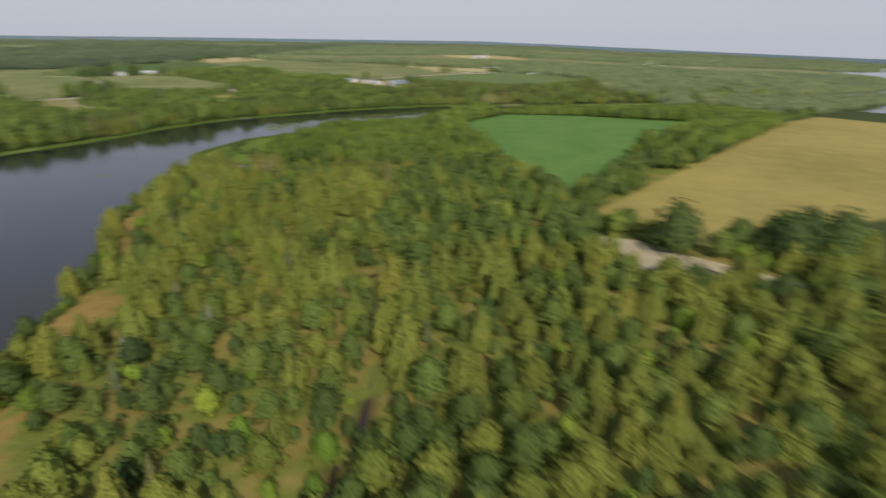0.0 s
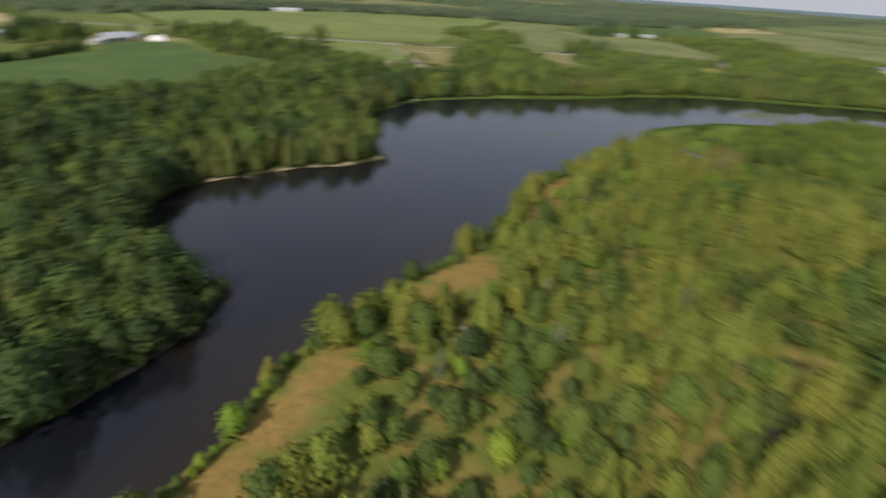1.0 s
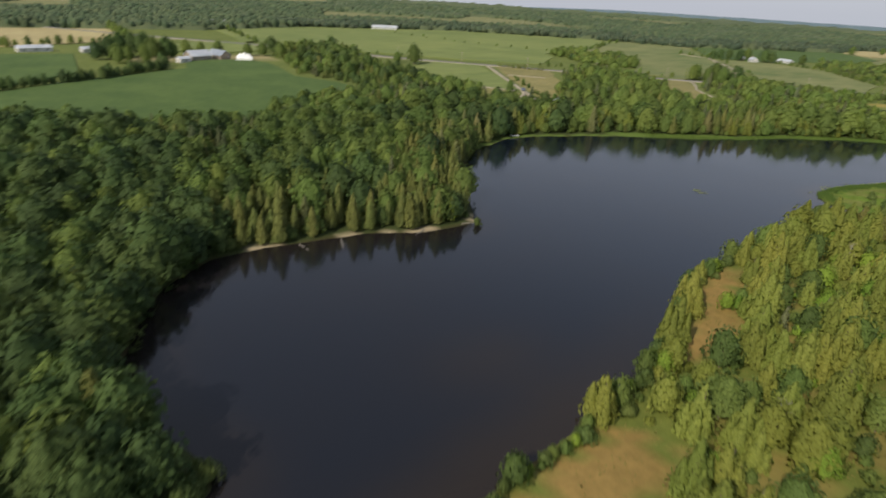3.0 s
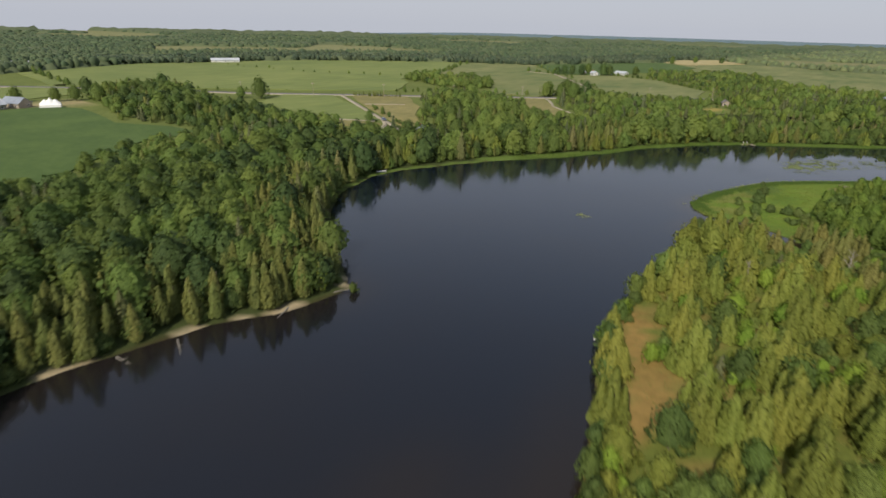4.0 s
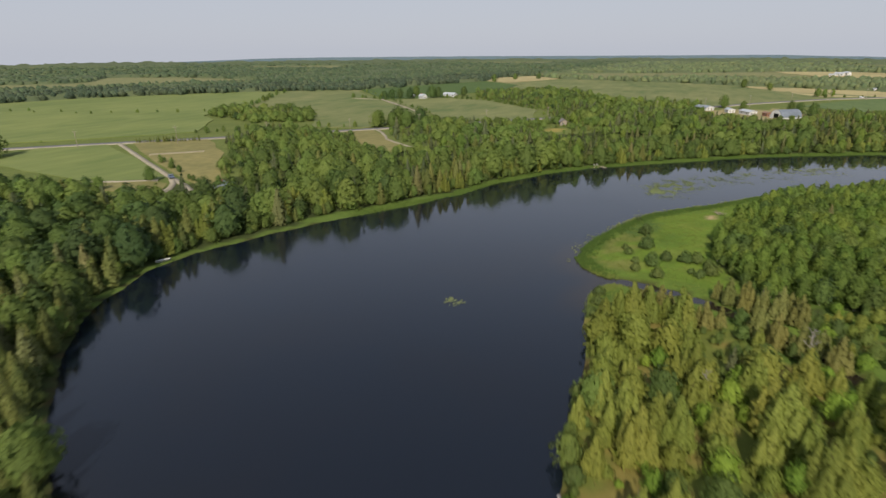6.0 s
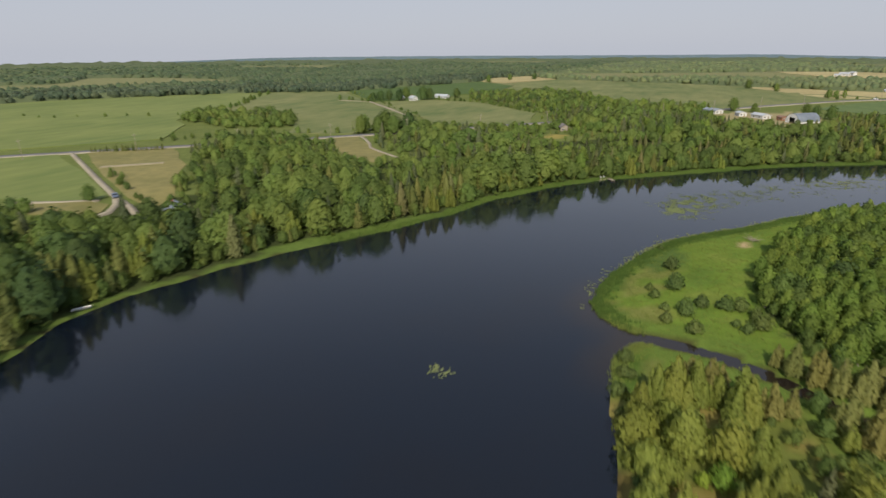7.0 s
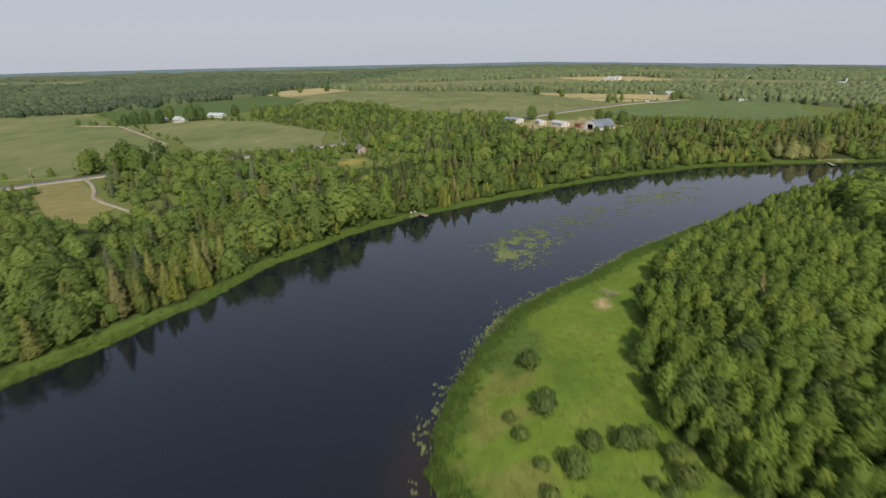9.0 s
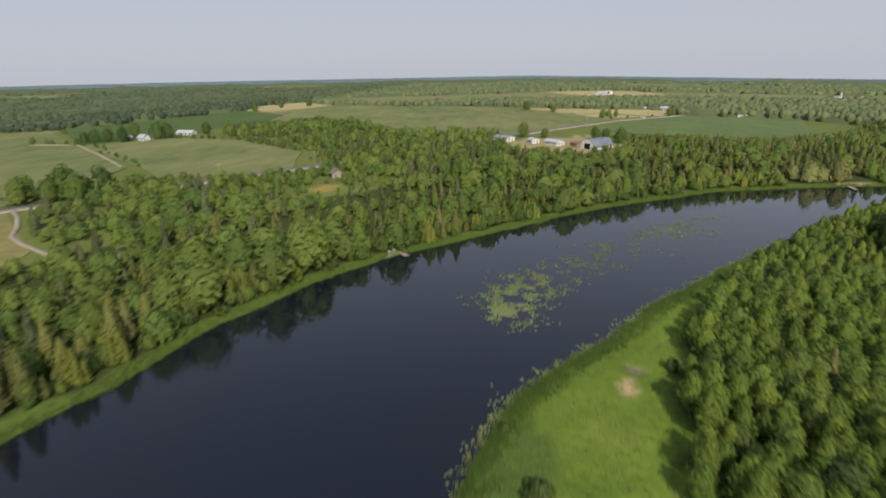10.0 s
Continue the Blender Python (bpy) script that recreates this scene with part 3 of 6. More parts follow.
def broad_crown(seed, n, size, H, R, base=0.08, lobes=11, corners=4):
    """A crown of several rounded masses of leaves."""
    rng = np.random.default_rng(seed)
    cs, rs = [(0, 0, H * 0.80)], [R * 0.55]
    for i in range(lobes):
        w = 2.4 * i + rng.uniform(-0.4, 0.4)
        f = (i + 0.5) / lobes
        z = H * (base + 0.12 + (0.62 - base) * f)
        g = R * (0.66 - 0.34 * f * f)
        cs.append((g * math.cos(w), g * math.sin(w), z))
        rs.append(R * rng.uniform(0.36, 0.52))
    cs, rs = np.array(cs), np.array(rs)
    m = n * 4
    k = rng.choice(len(rs), m, p=rs ** 2 / (rs ** 2).sum())
    out = rng.normal(size=(m, 3))
    out[:, 2] += 0.25
    out /= np.linalg.norm(out, axis=1)[:, None]
    at = cs[k] + out * (rs[k] * rng.uniform(0.85, 1.06, m))[:, None] * (1, 1, 1.1)
    gap = np.linalg.norm(at[:, None] - cs[None], axis=2) - 0.8 * rs[None]
    gap[np.arange(m), k] = 1
    keep = np.flatnonzero((gap > 0).all(1))[:n]
    tilt = out[keep] + rng.normal(size=(len(keep), 3)) * 0.45 + (0, 0, 0.2)
    away_ = at[keep] - (0, 0, H * 0.4)
    soft = (0, 0, 0.35) + out[keep] * 0.8 + away_ / np.linalg.norm(away_, axis=1)[:, None] * 0.5
    inner = core(rng, [(H * base, R * 0.2), (H * (base + 0.2), R * 0.7), (H * 0.72, R * 0.62), (H * 0.95, R * 0.14)], 6, corners)
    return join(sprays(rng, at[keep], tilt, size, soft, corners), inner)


def cone_crown(seed, n, size, H, R, power=0.75, whorl=0.0, base=0.05, droop=0.35, corners=4):
    """A pointed crown of sprays that hang out from the stem."""
    rng = np.random.default_rng(seed)
    t = 1 - np.sqrt(rng.uniform(0, 1, n * 2))
    t = np.where(rng.uniform(size=n * 2) < 0.25, rng.uniform(0, 1, n * 2), t)[:n]
    lean = rng.normal(0, 0.02, 2) * H
    prof = (1 - t) ** power * np.minimum(1, 0.55 + 3 * t)
    if whorl:
        prof = prof * (1 - whorl * ((t * 11) % 1))
    w = rng.uniform(0, 2 * math.pi, n)
    bulge = 1 + 0.12 * np.sin(3 * w + 9 * t + seed) + 0.09 * np.sin(7 * w - 14 * t)
    r = R * prof * bulge * rng.uniform(0.86, 1.1, n)
    z = H * (base + (1 - base) * t)
    at = np.stack([r * np.cos(w) + lean[0] * t, r * np.sin(w) + lean[1] * t, z], 1)
    soft = np.stack([np.cos(w), np.sin(w), np.full(n, droop + 0.3)], 1) + 0.3 * np.stack([np.cos(3 * w) * 0.5, np.sin(5 * w) * 0.5, 0.4 * np.sin(9 * t * 2 + 3 * w)], 1)
    out = soft + rng.normal(size=(n, 3)) * 0.3
    rings = [(H * (base + (1 - base) * q), R * 0.8 * (1 - 0.5 * whorl) * (1 - q) ** power * min(1, 0.55 + 3 * q)) for q in (0, 0.14, 0.35, 0.6, 0.82, 0.97)]
    inner = core(rng, rings, 6 if corners == 4 else 5, corners)
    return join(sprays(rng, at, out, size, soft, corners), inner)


def trunk_mesh(name, seed, H, r, material, limbs=4, reach=1.0):
    """A tapered, slightly bent trunk with a few limbs."""
    rng = np.random.default_rng(seed)
    pieces = []

    def tube(a, b, ra, rb, seg=6, bend=0.1):
        a, b = np.array(a, float), np.array(b, float)
        mid = (a + b) / 2 + rng.normal(size=3) * bend * np.linalg.norm(b - a) * 0.3
        axis_ = (b - a) / np.linalg.norm(b - a)
        u = np.cross(axis_, (0.3, 0.9, 0.1))
        u /= np.linalg.norm(u)
        v = np.cross(axis_, u)
        vs = []
        for p, q in ((a, ra), (mid, (ra + rb) / 2), (b, rb)):
            for k in range(seg):
                w = 2 * math.pi * k / seg
                vs.append(p + q * (u * math.cos(w) + v * math.sin(w)))
        qs = [(i * seg + k, i * seg + (k + 1) % seg, (i + 1) * seg + (k + 1) % seg, (i + 1) * seg + k) for i in range(2) for k in range(seg)]
        pieces.append((np.array(vs), np.array(qs)))

    tube((0, 0, -0.3), (rng.normal() * 0.15, rng.normal() * 0.15, H), r, r * 0.25)
    for i in range(limbs):
        z = H * (0.35 + 0.5 * i / max(limbs, 1))
        w = 2.4 * i + rng.uniform(-0.3, 0.3)
        tube((0, 0, z), (reach * math.cos(w), reach * math.sin(w), z + reach * 0.7), r * 0.45, r * 0.12, 3)
    vs, qs = join(*pieces)
    return mesh_np(name, vs, qs, None, [material], True)


# kinds: crown maker, foliage, height, label
def kind_broad(s, n, k, c=4):
    return broad_crown(s, n, 0.36 * k, 8.2, 3.7, corners=c)


def kind_poplar(s, n, k, c=4):
    return broad_crown(s, n, 0.34 * k, 8.6, 2.55, 0.08, 12, c)


def kind_willow(s, n, k, c=4):
    return broad_crown(s, n, 0.34 * k, 6.6, 3.1, 0.03, 10, c)


def kind_cedar(s, n, k, c=4):
    """Several leaders of uneven height grown into one crown."""
    r = np.random.default_rng(s)
    tufts = [cone_crown(s, int(n * 0.4), 0.34 * k, 7.4, 1.9, 0.6, corners=c)]
    for i in range(4):
        w, far, h = 1.57 * i + r.uniform(-0.5, 0.5), r.uniform(0.9, 1.5), r.uniform(4.2, 6.6)
        v, q, ns = cone_crown(s + 31 * i, int(n * 0.16), 0.34 * k, h, r.uniform(1.2, 1.6), 0.6, corners=c)
        tufts.append((v + (far * math.cos(w), far * math.sin(w), 0), q, ns))
    return join(*tufts)


def kind_spire(s, n, k, c=4):
    return cone_crown(s, n, 0.30 * k, 8.4, 1.95, 0.66, corners=c)


def kind_spruce(s, n, k, c=4):
    return cone_crown(s, n, 0.33 * k, 9.4, 2.3, 0.85, 0.3, corners=c)


KINDS = {
    "broad": (kind_broad, LEAF_BROAD, BARK, "maple_tree", "leafy green maple tree in the river wood", 0.55, 1.6),
    "oak": (kind_broad, LEAF_OAK, BARK, "oak_tree", "dark green leafy oak in the river wood", 0.55, 1.6),
    "poplar": (kind_poplar, LEAF_POPLAR, BARK_PALE, "poplar_tree", "slender leafy green poplar crowded in a wood", 0.7, 1.2),
    "cedar": (kind_cedar, LEAF_CEDAR, BARK, "cedar_tree", "olive-green cone-shaped cedar on low ground", 0.9, 0.6),
    "willow": (kind_willow, LEAF_WILLOW, BARK, "willow_tree", "rounded olive-green willow tree on low ground", 0.6, 1.4),
    "birch": (kind_broad, LEAF_BIRCH_HAZED, BARK_PALE, "birch_tree", "light green birch tree on the river slope", 0.6, 1.4),
    "lime": (kind_broad, LEAF_LIME, BARK_PALE, "ash_tree", "bright lime-green leafy tree among olive cedars", 0.55, 1.6),
    "spire": (kind_spire, LEAF_SPIRE, BARK, "cypress_tree", "narrow pointed olive-green cedar along the bank", 0.9, 0.5),
    "spruce": (kind_spruce, LEAF_SPRUCE, BARK, "spruce_tree", "grey-green spruce with layered drooping boughs", 0.95, 0.6),
    "tawny": (kind_cedar, LEAF_TAWNY, BARK, "larch_tree", "bushy tawny olive conifer beside a creek", 0.9, 0.6),
    "sallow": (kind_willow, LEAF_SALLOW, BARK, "willow_tree", "broad pale grey-green willow on the river bank", 0.6, 1.4),
    "worn": (kind_spruce, LEAF_WORN, BARK, "dying_spruce", "browned half-bare spruce among green trees", 0.95, 0.6),
}
VARIANTS = 6

# the woods: where each kind stands
STRETCH = [(-15, 62), (-45, 85), (-80, 120), (-100, 175), (-108, 225), (-95, 262), (-82, 300), (-70, 345)]
MIDSTREAM = [(-40, 20), (-90, 90), (-140, 150), (-150, 230), (-150, 300), (-110, 390)]
WOOD_W = [(-60, -60), (-320, -60), (-336, 24), (-301, 65), (-276, 103), (-270, 126), (-296, 148), (-325, 180), (-320, 207), (-345, 204), (-375, 190), (-405, 194), (-440, 212),
          (-452, 235), (-425, 250), (-395, 262), (-320, 262), (-300, 280), (-266, 268), (-270, 288), (-284, 302), (-316, 346), (-358, 384), (-350, 392), (-300, 438), (-276, 400), (-258, 380), (-242, 382), (-244, 400), (-266, 422), (-290, 452),
          (-282, 508), (-214, 520), (-205, 560), (-120, 640), (-104, 640), (-100, 600), (-62, 576), (-28, 608), (-30, 655), (60, 628), (120, 656), (172, 700), (330, 700), (420, 640), (200, 562), (78, 532), (-10, 520), (-118, 448), (-182, 372), (-225, 246), (-150, 170), (-150, 100), (-90, 80), (-50, -20)]
MID_WOOD = [(-342, 734), (-314, 759), (-266, 784), (-209, 746), (-186, 691), (-208, 615), (-222, 594), (-292, 659)]
DUSKY = [(-64, 78), (-61, 102), (-46, 106), (-30, 98), (-24, 76), (-40, 58)]
CLUMP = [(-455, 468), (-475, 506), (-393, 516), (-353, 463), (-391, 447)]
WOOD_NW = [(-488, 215), (-560, 290), (-450, 262), (-385, 236), (-344, 204), (-378, 188), (-405, 194)]
WOOD_H = [(-212, 560), (-222, 598), (-186, 688), (-100, 664), (-104, 640), (-122, 640), (-205, 560)]
BARE = FIELDS + [CLEAR_A, CLEAR_B, CLEAR_C, MEADOW, GLADE, COTTAGE, YARD, FARM]

trees = []
rng = np.random.default_rng(11)


def scatter(x0, x1, y0, y1, step, ok):
    xs, ys = np.meshgrid(np.arange(x0, x1, step), np.arange(y0, y1, step))
    xs, ys = xs.ravel() + rng.uniform(-0.42, 0.42, xs.size) * step, ys.ravel() + rng.uniform(-0.42, 0.42, xs.size) * step
    good = ~inside(RIVER, xs, ys)
    for p in BARE:
        good &= ~inside(p, xs, ys)
    for p in (CLEAR_A, CLEAR_B, CLEAR_C):
        good &= away(p + p[:1], xs, ys) > 1.7
    dsh = np.minimum(away(W_LINE, xs, ys), away(E_LINE, xs, ys))
    good &= (dsh > 1.6) & (away(C_LINE, xs, ys) > 1.0 + 2.2 * smooth01(215, 255, ys))
    good &= (away(ROAD, xs, ys) > 6) & (away(DRIVE, xs, ys) > 5) & (away(LANE, xs, ys) > 4)
    good &= ok(xs, ys)
    return xs[good], ys[good], dsh[good]


def east(xs, ys):
    return (away(E_LINE, xs, ys) < away(W_LINE, xs, ys)) & (xs < 0.85 * ys + 45) & (xs > -135)


def patchy(xs, ys, s):
    return np.array([noise.noise((x / s, y / s, 3.7)) for x, y in zip(xs, ys)])


# east bank, low land and the wood behind the meadow
for x0, x1, y0, y1, step in ((-130, 120, 0, 275, 5.6), (-100, 240, 275, 560, 3.65)):
    xs, ys, ds = scatter(x0, x1, y0, y1, step, east)
    near = away(STRETCH, xs, ys)
    thin = (rng.uniform(size=xs.size) < np.clip(1.5 - near / 200, 0.5, 1)) | (ys > 350)
    mark = patchy(xs, ys, 22)
    for x, y, d, n, t, p in zip(xs, ys, ds, near, thin, mark):
        if not t:
            continue
        u = rng.uniform()
        big = 1 / (0.75 + 0.25 * min(1, 1.5 - min(n / 200, 1)))
        edge = y > 290 and away(SOY_NE + SOY_NE[:1], x, y) < 18
        if y > 272:
            k = "poplar" if u < 0.76 else "birch" if u < 0.88 else "broad" if u < 0.97 else "oak"
            s = (0.6 + 0.45 * rng.uniform()) * (1.45 if edge and y < 365 else 1) * (1 if k == "poplar" else 0.92) * (1.4 if away([(-2, 370), (4, 392), (16, 425), (30, 445)], x, y) < 9 else 1 - 0.5 * float(smooth01(365, 420, y)) * (1 - float(smooth01(20, 60, d))))
        elif y > 150 and x > -20:
            k = "cedar" if u < 0.25 else "poplar" if u < 0.4 else "broad"
            s = rng.uniform(0.65, 1.05)
        elif y > 238 and x > -98:
            k, s = ("broad", rng.uniform(0.22, 0.45)) if u < 0.45 else ("willow", rng.uniform(0.3, 0.5)) if u < 0.75 else ("cedar", rng.uniform(0.45, 0.7))
        elif y > 225 and u < 0.6:
            k, s = "worn" if u < 0.05 else "cedar" if u < 0.5 else "willow", rng.uniform(0.85, 1.3) * (0.8 if y > 232 and x > -88 else 1)
        elif u < 0.72 and inside(DUSKY, x, y):
            k, s = "oak" if u < 0.26 else "broad", rng.uniform(0.45, 0.85)
        elif u + p * 0.6 < 0.36 + 0.26 * float(smooth01(110, 165, y)):
            k, s = "cedar", 0.75 + 0.8 * rng.uniform() ** 1.2
        elif u + p * 0.4 < 0.55 + 0.2 * float(smooth01(110, 165, y)):
            k, s = "willow", 0.5 + 0.75 * rng.uniform() ** 1.3
        elif u > 0.985:
            k, s = "spruce", rng.uniform(0.6, 0.9)
        elif u > 0.975:
            k, s = "worn", rng.uniform(0.4, 0.6)
        elif u > 0.89:
            k, s = "lime", rng.uniform(0.4, 0.7)
        else:
            k, s = "broad", 0.4 + 0.6 * rng.uniform() ** 1.2
        trees.append((k, x, y, s * big, n))


# west bank and the woods among the fields
def west_ok(xs, ys):
    return (inside(WOOD_W, xs, ys) | inside(MID_WOOD, xs, ys) | inside(WOOD_H, xs, ys) | inside(CLUMP, xs, ys) | inside(WOOD_NW, xs, ys)) & (away(W_LINE, xs, ys) < away(E_LINE, xs, ys))


xs, ys, ds = scatter(-560, 420, -60, 800, 5.7, west_ok)
xs2, ys2, ds2 = scatter(-260, -70, -60, 200, 5.0, west_ok)
xs, ys, ds = np.concatenate([xs, xs2]), np.concatenate([ys, ys2]), np.concatenate([ds, ds2])
near = away(MIDSTREAM, xs, ys)
thin = rng.uniform(size=xs.size) < np.clip(1.45 - near / 550, 0.55, 1) + 0.3 * ((ys > 380) & (ys < 560))
mark = patchy(xs, ys, 25)
for x, y, d, n, t, p in zip(xs, ys, ds, near, thin, mark):
    if not t or (d < (6.5 if 288 < y < 335 else 2.4 if y < 325 else 4.2) and y > 200):
        continue
    u = rng.uniform()
    grey = -150 < x < -50 and 430 < y < 500
    if y < 92 and u < 0.75:
        k, s = "broad", rng.uniform(0.6, 1.05)
    elif d < (24 if y < 200 else 17) and u < (0.8 if y < 200 else 0.5):
        k, s = "worn" if u < 0.05 else "cedar" if y > 230 and u < 0.26 else "spire", rng.uniform(0.65, 1.12)
    elif grey and u < 0.3:
        k, s = "worn" if u < 0.22 else "spruce", rng.uniform(0.9, 1.2)
    elif y > 455 and x > -40 and u < 0.6:
        k, s = "worn" if u < 0.1 else "spruce" if u < 0.16 else "spire", rng.uniform(0.85, 1.25)
    elif u + p * 0.7 < (0.24 if y > 290 else 0.12):
        k, s = "spire" if u < 0.2 else "spruce", rng.uniform(0.75, 1.1)
    else:
        k, s = "broad", (0.55 + 0.85 * rng.uniform() ** 1.4)
    if k == "broad" and y > 400 and x > -240 and rng.uniform() < 0.3:
        k, s = "poplar", s * 0.95
    # the light birch share grows up the river, in place of haze
    if k == "broad" and rng.uniform() < 0.85 * float(smooth01(220, 460, y)):
        k = "birch"
    # most oaks below y 92: dark leaves in place of shade there
    if k == "broad" and rng.uniform() < (0.8 if y < 92 else 0.3 if y < 190 else 0.26 if y < 290 else 0.7 if y > 600 and x < -180 else 0.12 if y < 400 else 0.05):
        k = "oak"
    low = min(away(p + p[:1], x, y) + k0 for p, k0 in ((TAN, 0), (GLADE, 6), (SOY_W, 4), (DIRT, 4), (LAWN, 0), (SOY_E, -8), (YARD, 12), (FIELD_H, 4)))
    s *= (0.45 + 0.55 * float(smooth01(4, 42, low))) * (1 - 0.3 * float(smooth01(400, 470, y)))
    trees.append((k, x, y, s * (1.32 if d < 14 and y > 190 else 1.25 if d < 25 and (y > 190 or y < 90) else 1.15 if d < 15 else 1.0), n))

# bushes at the foot of the west bank's trees
for px, py in rough_line(WEST[20:47], 3.0, 1.2, 77):
    for k in range(2):
        x, y = px + rng.normal(0, 1.5) - 5.0, py + rng.normal(0, 1.5) + 3.4
        if (6.5 if 288 < y < 335 else 3.6) < away(W_LINE, x, y) < 12 and not inside(RIVER, x, y) and y > 160:
            trees.append(("broad" if rng.uniform() < 0.8 else "spire", x, y, rng.uniform(0.3, 0.65), float(away(MIDSTREAM, [x], [y])[0])))

# a row of small trees between the water and the clearing
for px, py in rough_line(EAST[5:20], 2.1, 0.3, 78):
    u = rng.uniform()
    trees.append(("cedar" if u < 0.3 else "broad" if u < 0.8 else "lime", px + rng.uniform(1.2, 2.3), py, rng.uniform(0.5, 0.75) if rng.uniform() < 0.25 else rng.uniform(0.2, 0.36), 0.0))

# low bushes between the trees of the low land
xs, ys, ds = scatter(-120, 40, 20, 270, 4.6, lambda x, y: east(x, y) & (away(STRETCH, x, y) < 62))
for x, y in zip(xs, ys):
    u = rng.uniform()
    trees.append(("lime" if u < 0.15 else "willow" if u < 0.5 else "broad", x, y, rng.uniform(0.16, 0.34) if y < 235 or x < -88 else rng.uniform(0.3, 0.55), 999.0))

for x, y, s in ((-92.5, 270.5, 0.55), (-90, 268.3, 0.75), (-86.5, 266, 0.85), (-83.5, 264.5, 0.8), (-80, 263, 0.9), (-76.5, 261, 0.85), (-78, 265, 0.7), (-110.5, 252.5, 0.7), (-107.5, 254, 0.85),
                (-104.5, 254, 0.9), (-102.5, 255.5, 0.7), (-99, 253.5, 0.8), (-95, 252, 0.75), (-92, 253.5, 0.6), (-85, 251, 0.8), (-82, 248, 0.9), (-78, 246, 0.85), (-72, 244, 0.9), (-74, 250, 0.7)):
    trees.append(("tawny", x, y, s * 1.2, 0.0))
for px, py in rough_line([(-84, 270), (-86, 280), (-90, 292), (-93, 304), (-92, 316)], 2.0, 0.5, 79):
    trees.append(("broad", px + rng.uniform(-0.6, 2.5), py, rng.uniform(0.2, 0.42), 0.0))
trees = [t for t in trees if not (26 < t[1] < 74 and 520 < t[2] < 543)]
for x, y, s in ((40, 534.5, 1.5), (46.5, 536, 1.15), (54.5, 535.5, 1.6), (35, 540, 1.1)):
    trees.append(("sallow", x, y, s, 0.0))

# near trees as things of their own, the rest of each kind as one wood
trees.sort(key=lambda t: t[4])
count = {k: 0 for k in KINDS}
LIMIT = {"broad": 230, "oak": 120, "poplar": 230, "cedar": 290, "willow": 120, "birch": 60, "lime": 80, "spire": 200, "spruce": 70, "tawny": 40, "sallow": 10, "worn": 60}
proto, rest = {}, {k: [] for k in KINDS}
for k, (make, mat, bark, name, label, th, reach) in KINDS.items():
    for v in range(VARIANTS):
        vs, qs, ns = make(100 * len(name) + v, *((520, 0.92) if k in ("cedar", "spire") else (350, 1.16)))
        crown = mesh_np("crown", vs, qs, None, [mat], True, ns)
        stem = trunk_mesh("trunk", v, vs[:, 2].max() * th, 0.16, bark, 4, reach)
        proto[k, v] = (stem, crown)
for k, x, y, s, n in trees:
    if count[k] < LIMIT[k] and n < 900:
        v = count[k] % VARIANTS
        count[k] += 1
        make, mat, bark, name, label, th, reach = KINDS[k]
        base = new(name)
        base.empty_display_size = 0.5
        base.matrix_world = pose(x, y, float(level(x, y)), 0, 0, rng.uniform(0, 360)) @ Matrix.Diagonal((s * rng.uniform(0.9, 1.15), s * rng.uniform(0.9, 1.15), s, 1))
        tagged(base, label, "tree", name.replace("_", " ") + "s of the wood")
        part("trunk", proto[k, v][0], None, base)
        part("crown", proto[k, v][1], None, base)
    else:
        rest[k].append((x, y, s, n))

for k, spots in rest.items():
    if not spots:
        continue
    make, mat, bark, name, label, th, reach = KINDS[k]
    few = 0.62 if k == "poplar" else 1.0
    lod = {0: [make(7 + v, int(180 * few), 1.95, 3) for v in range(4)], 1: [make(7 + v, int(105 * few), 2.4, 3) for v in range(4)], 2: [make(7 + v, int(50 * few), 3.3, 3) for v in range(4)]}
    sp = np.array(spots)
    hs = level(sp[:, 0], sp[:, 1])
    vs, qs, ns, m, tone = [], [], [], 0, []
    for i, (x, y, s, n) in enumerate(spots):
        v, q, nv = lod[0 if n < 100 else 1 if n < 200 else 2][i % 4]
        w = rng.uniform(0, 6.28)
        c, sn = math.cos(w) * s, math.sin(w) * s
        f = rng.uniform(0.95, 1.25) * (1.1 if n > 100 else 1.0) * (1.25 if y > 400 and k in ("broad", "oak", "birch") else 1.0)
        tone.append(np.full(len(v), rng.uniform()))
        vs.append(np.stack([(v[:, 0] * c - v[:, 1] * sn) * f + x, (v[:, 0] * sn + v[:, 1] * c) * f + y, v[:, 2] * s + hs[i]], 1))
        qs.append(q + m)
        ns.append(np.stack([nv[:, 0] * math.cos(w) - nv[:, 1] * math.sin(w), nv[:, 0] * math.sin(w) + nv[:, 1] * math.cos(w), nv[:, 2]], 1))
        m += len(v)
    ob = new(name.replace("_tree", "") + "_wood", mesh_np(name + "_wood", np.concatenate(vs), None, np.concatenate(qs), [mat], True, np.concatenate(ns)))
    ta = ob.data.attributes.new("tone", "FLOAT", "POINT")
    ta.data.foreach_set("value", np.concatenate(tone).astype(np.float32))
    tagged(ob, "dense wood of " + label.split(" ", 1)[0] + " " + name.replace("_", " ") + "s along the river", "woodland", kind="stuff")

# far woods: crowns standing over a dim understorey, as far as single crowns show, then an uneven canopy
def clearing(x, y):
    """Where the far land lies open."""
    x, y = np.asarray(x, float), np.asarray(y, float)
    r = np.hypot(x + 90, y - 150)
    n = np.array([noise.noise((p / 520, q / 240, 9.1)) for p, q in zip(x.ravel(), y.ravel())]).reshape(x.shape)
    out = inside(OPEN, x, y) | ((n > 0.13 - 0.16 * smooth01(60, 260, x)) & (r > 900)) | inside(RIVER, x, y)
    for p in FAR_FIELDS + [HILL_N, VILLAGE]:
        out |= inside(p, x, y)
    return out


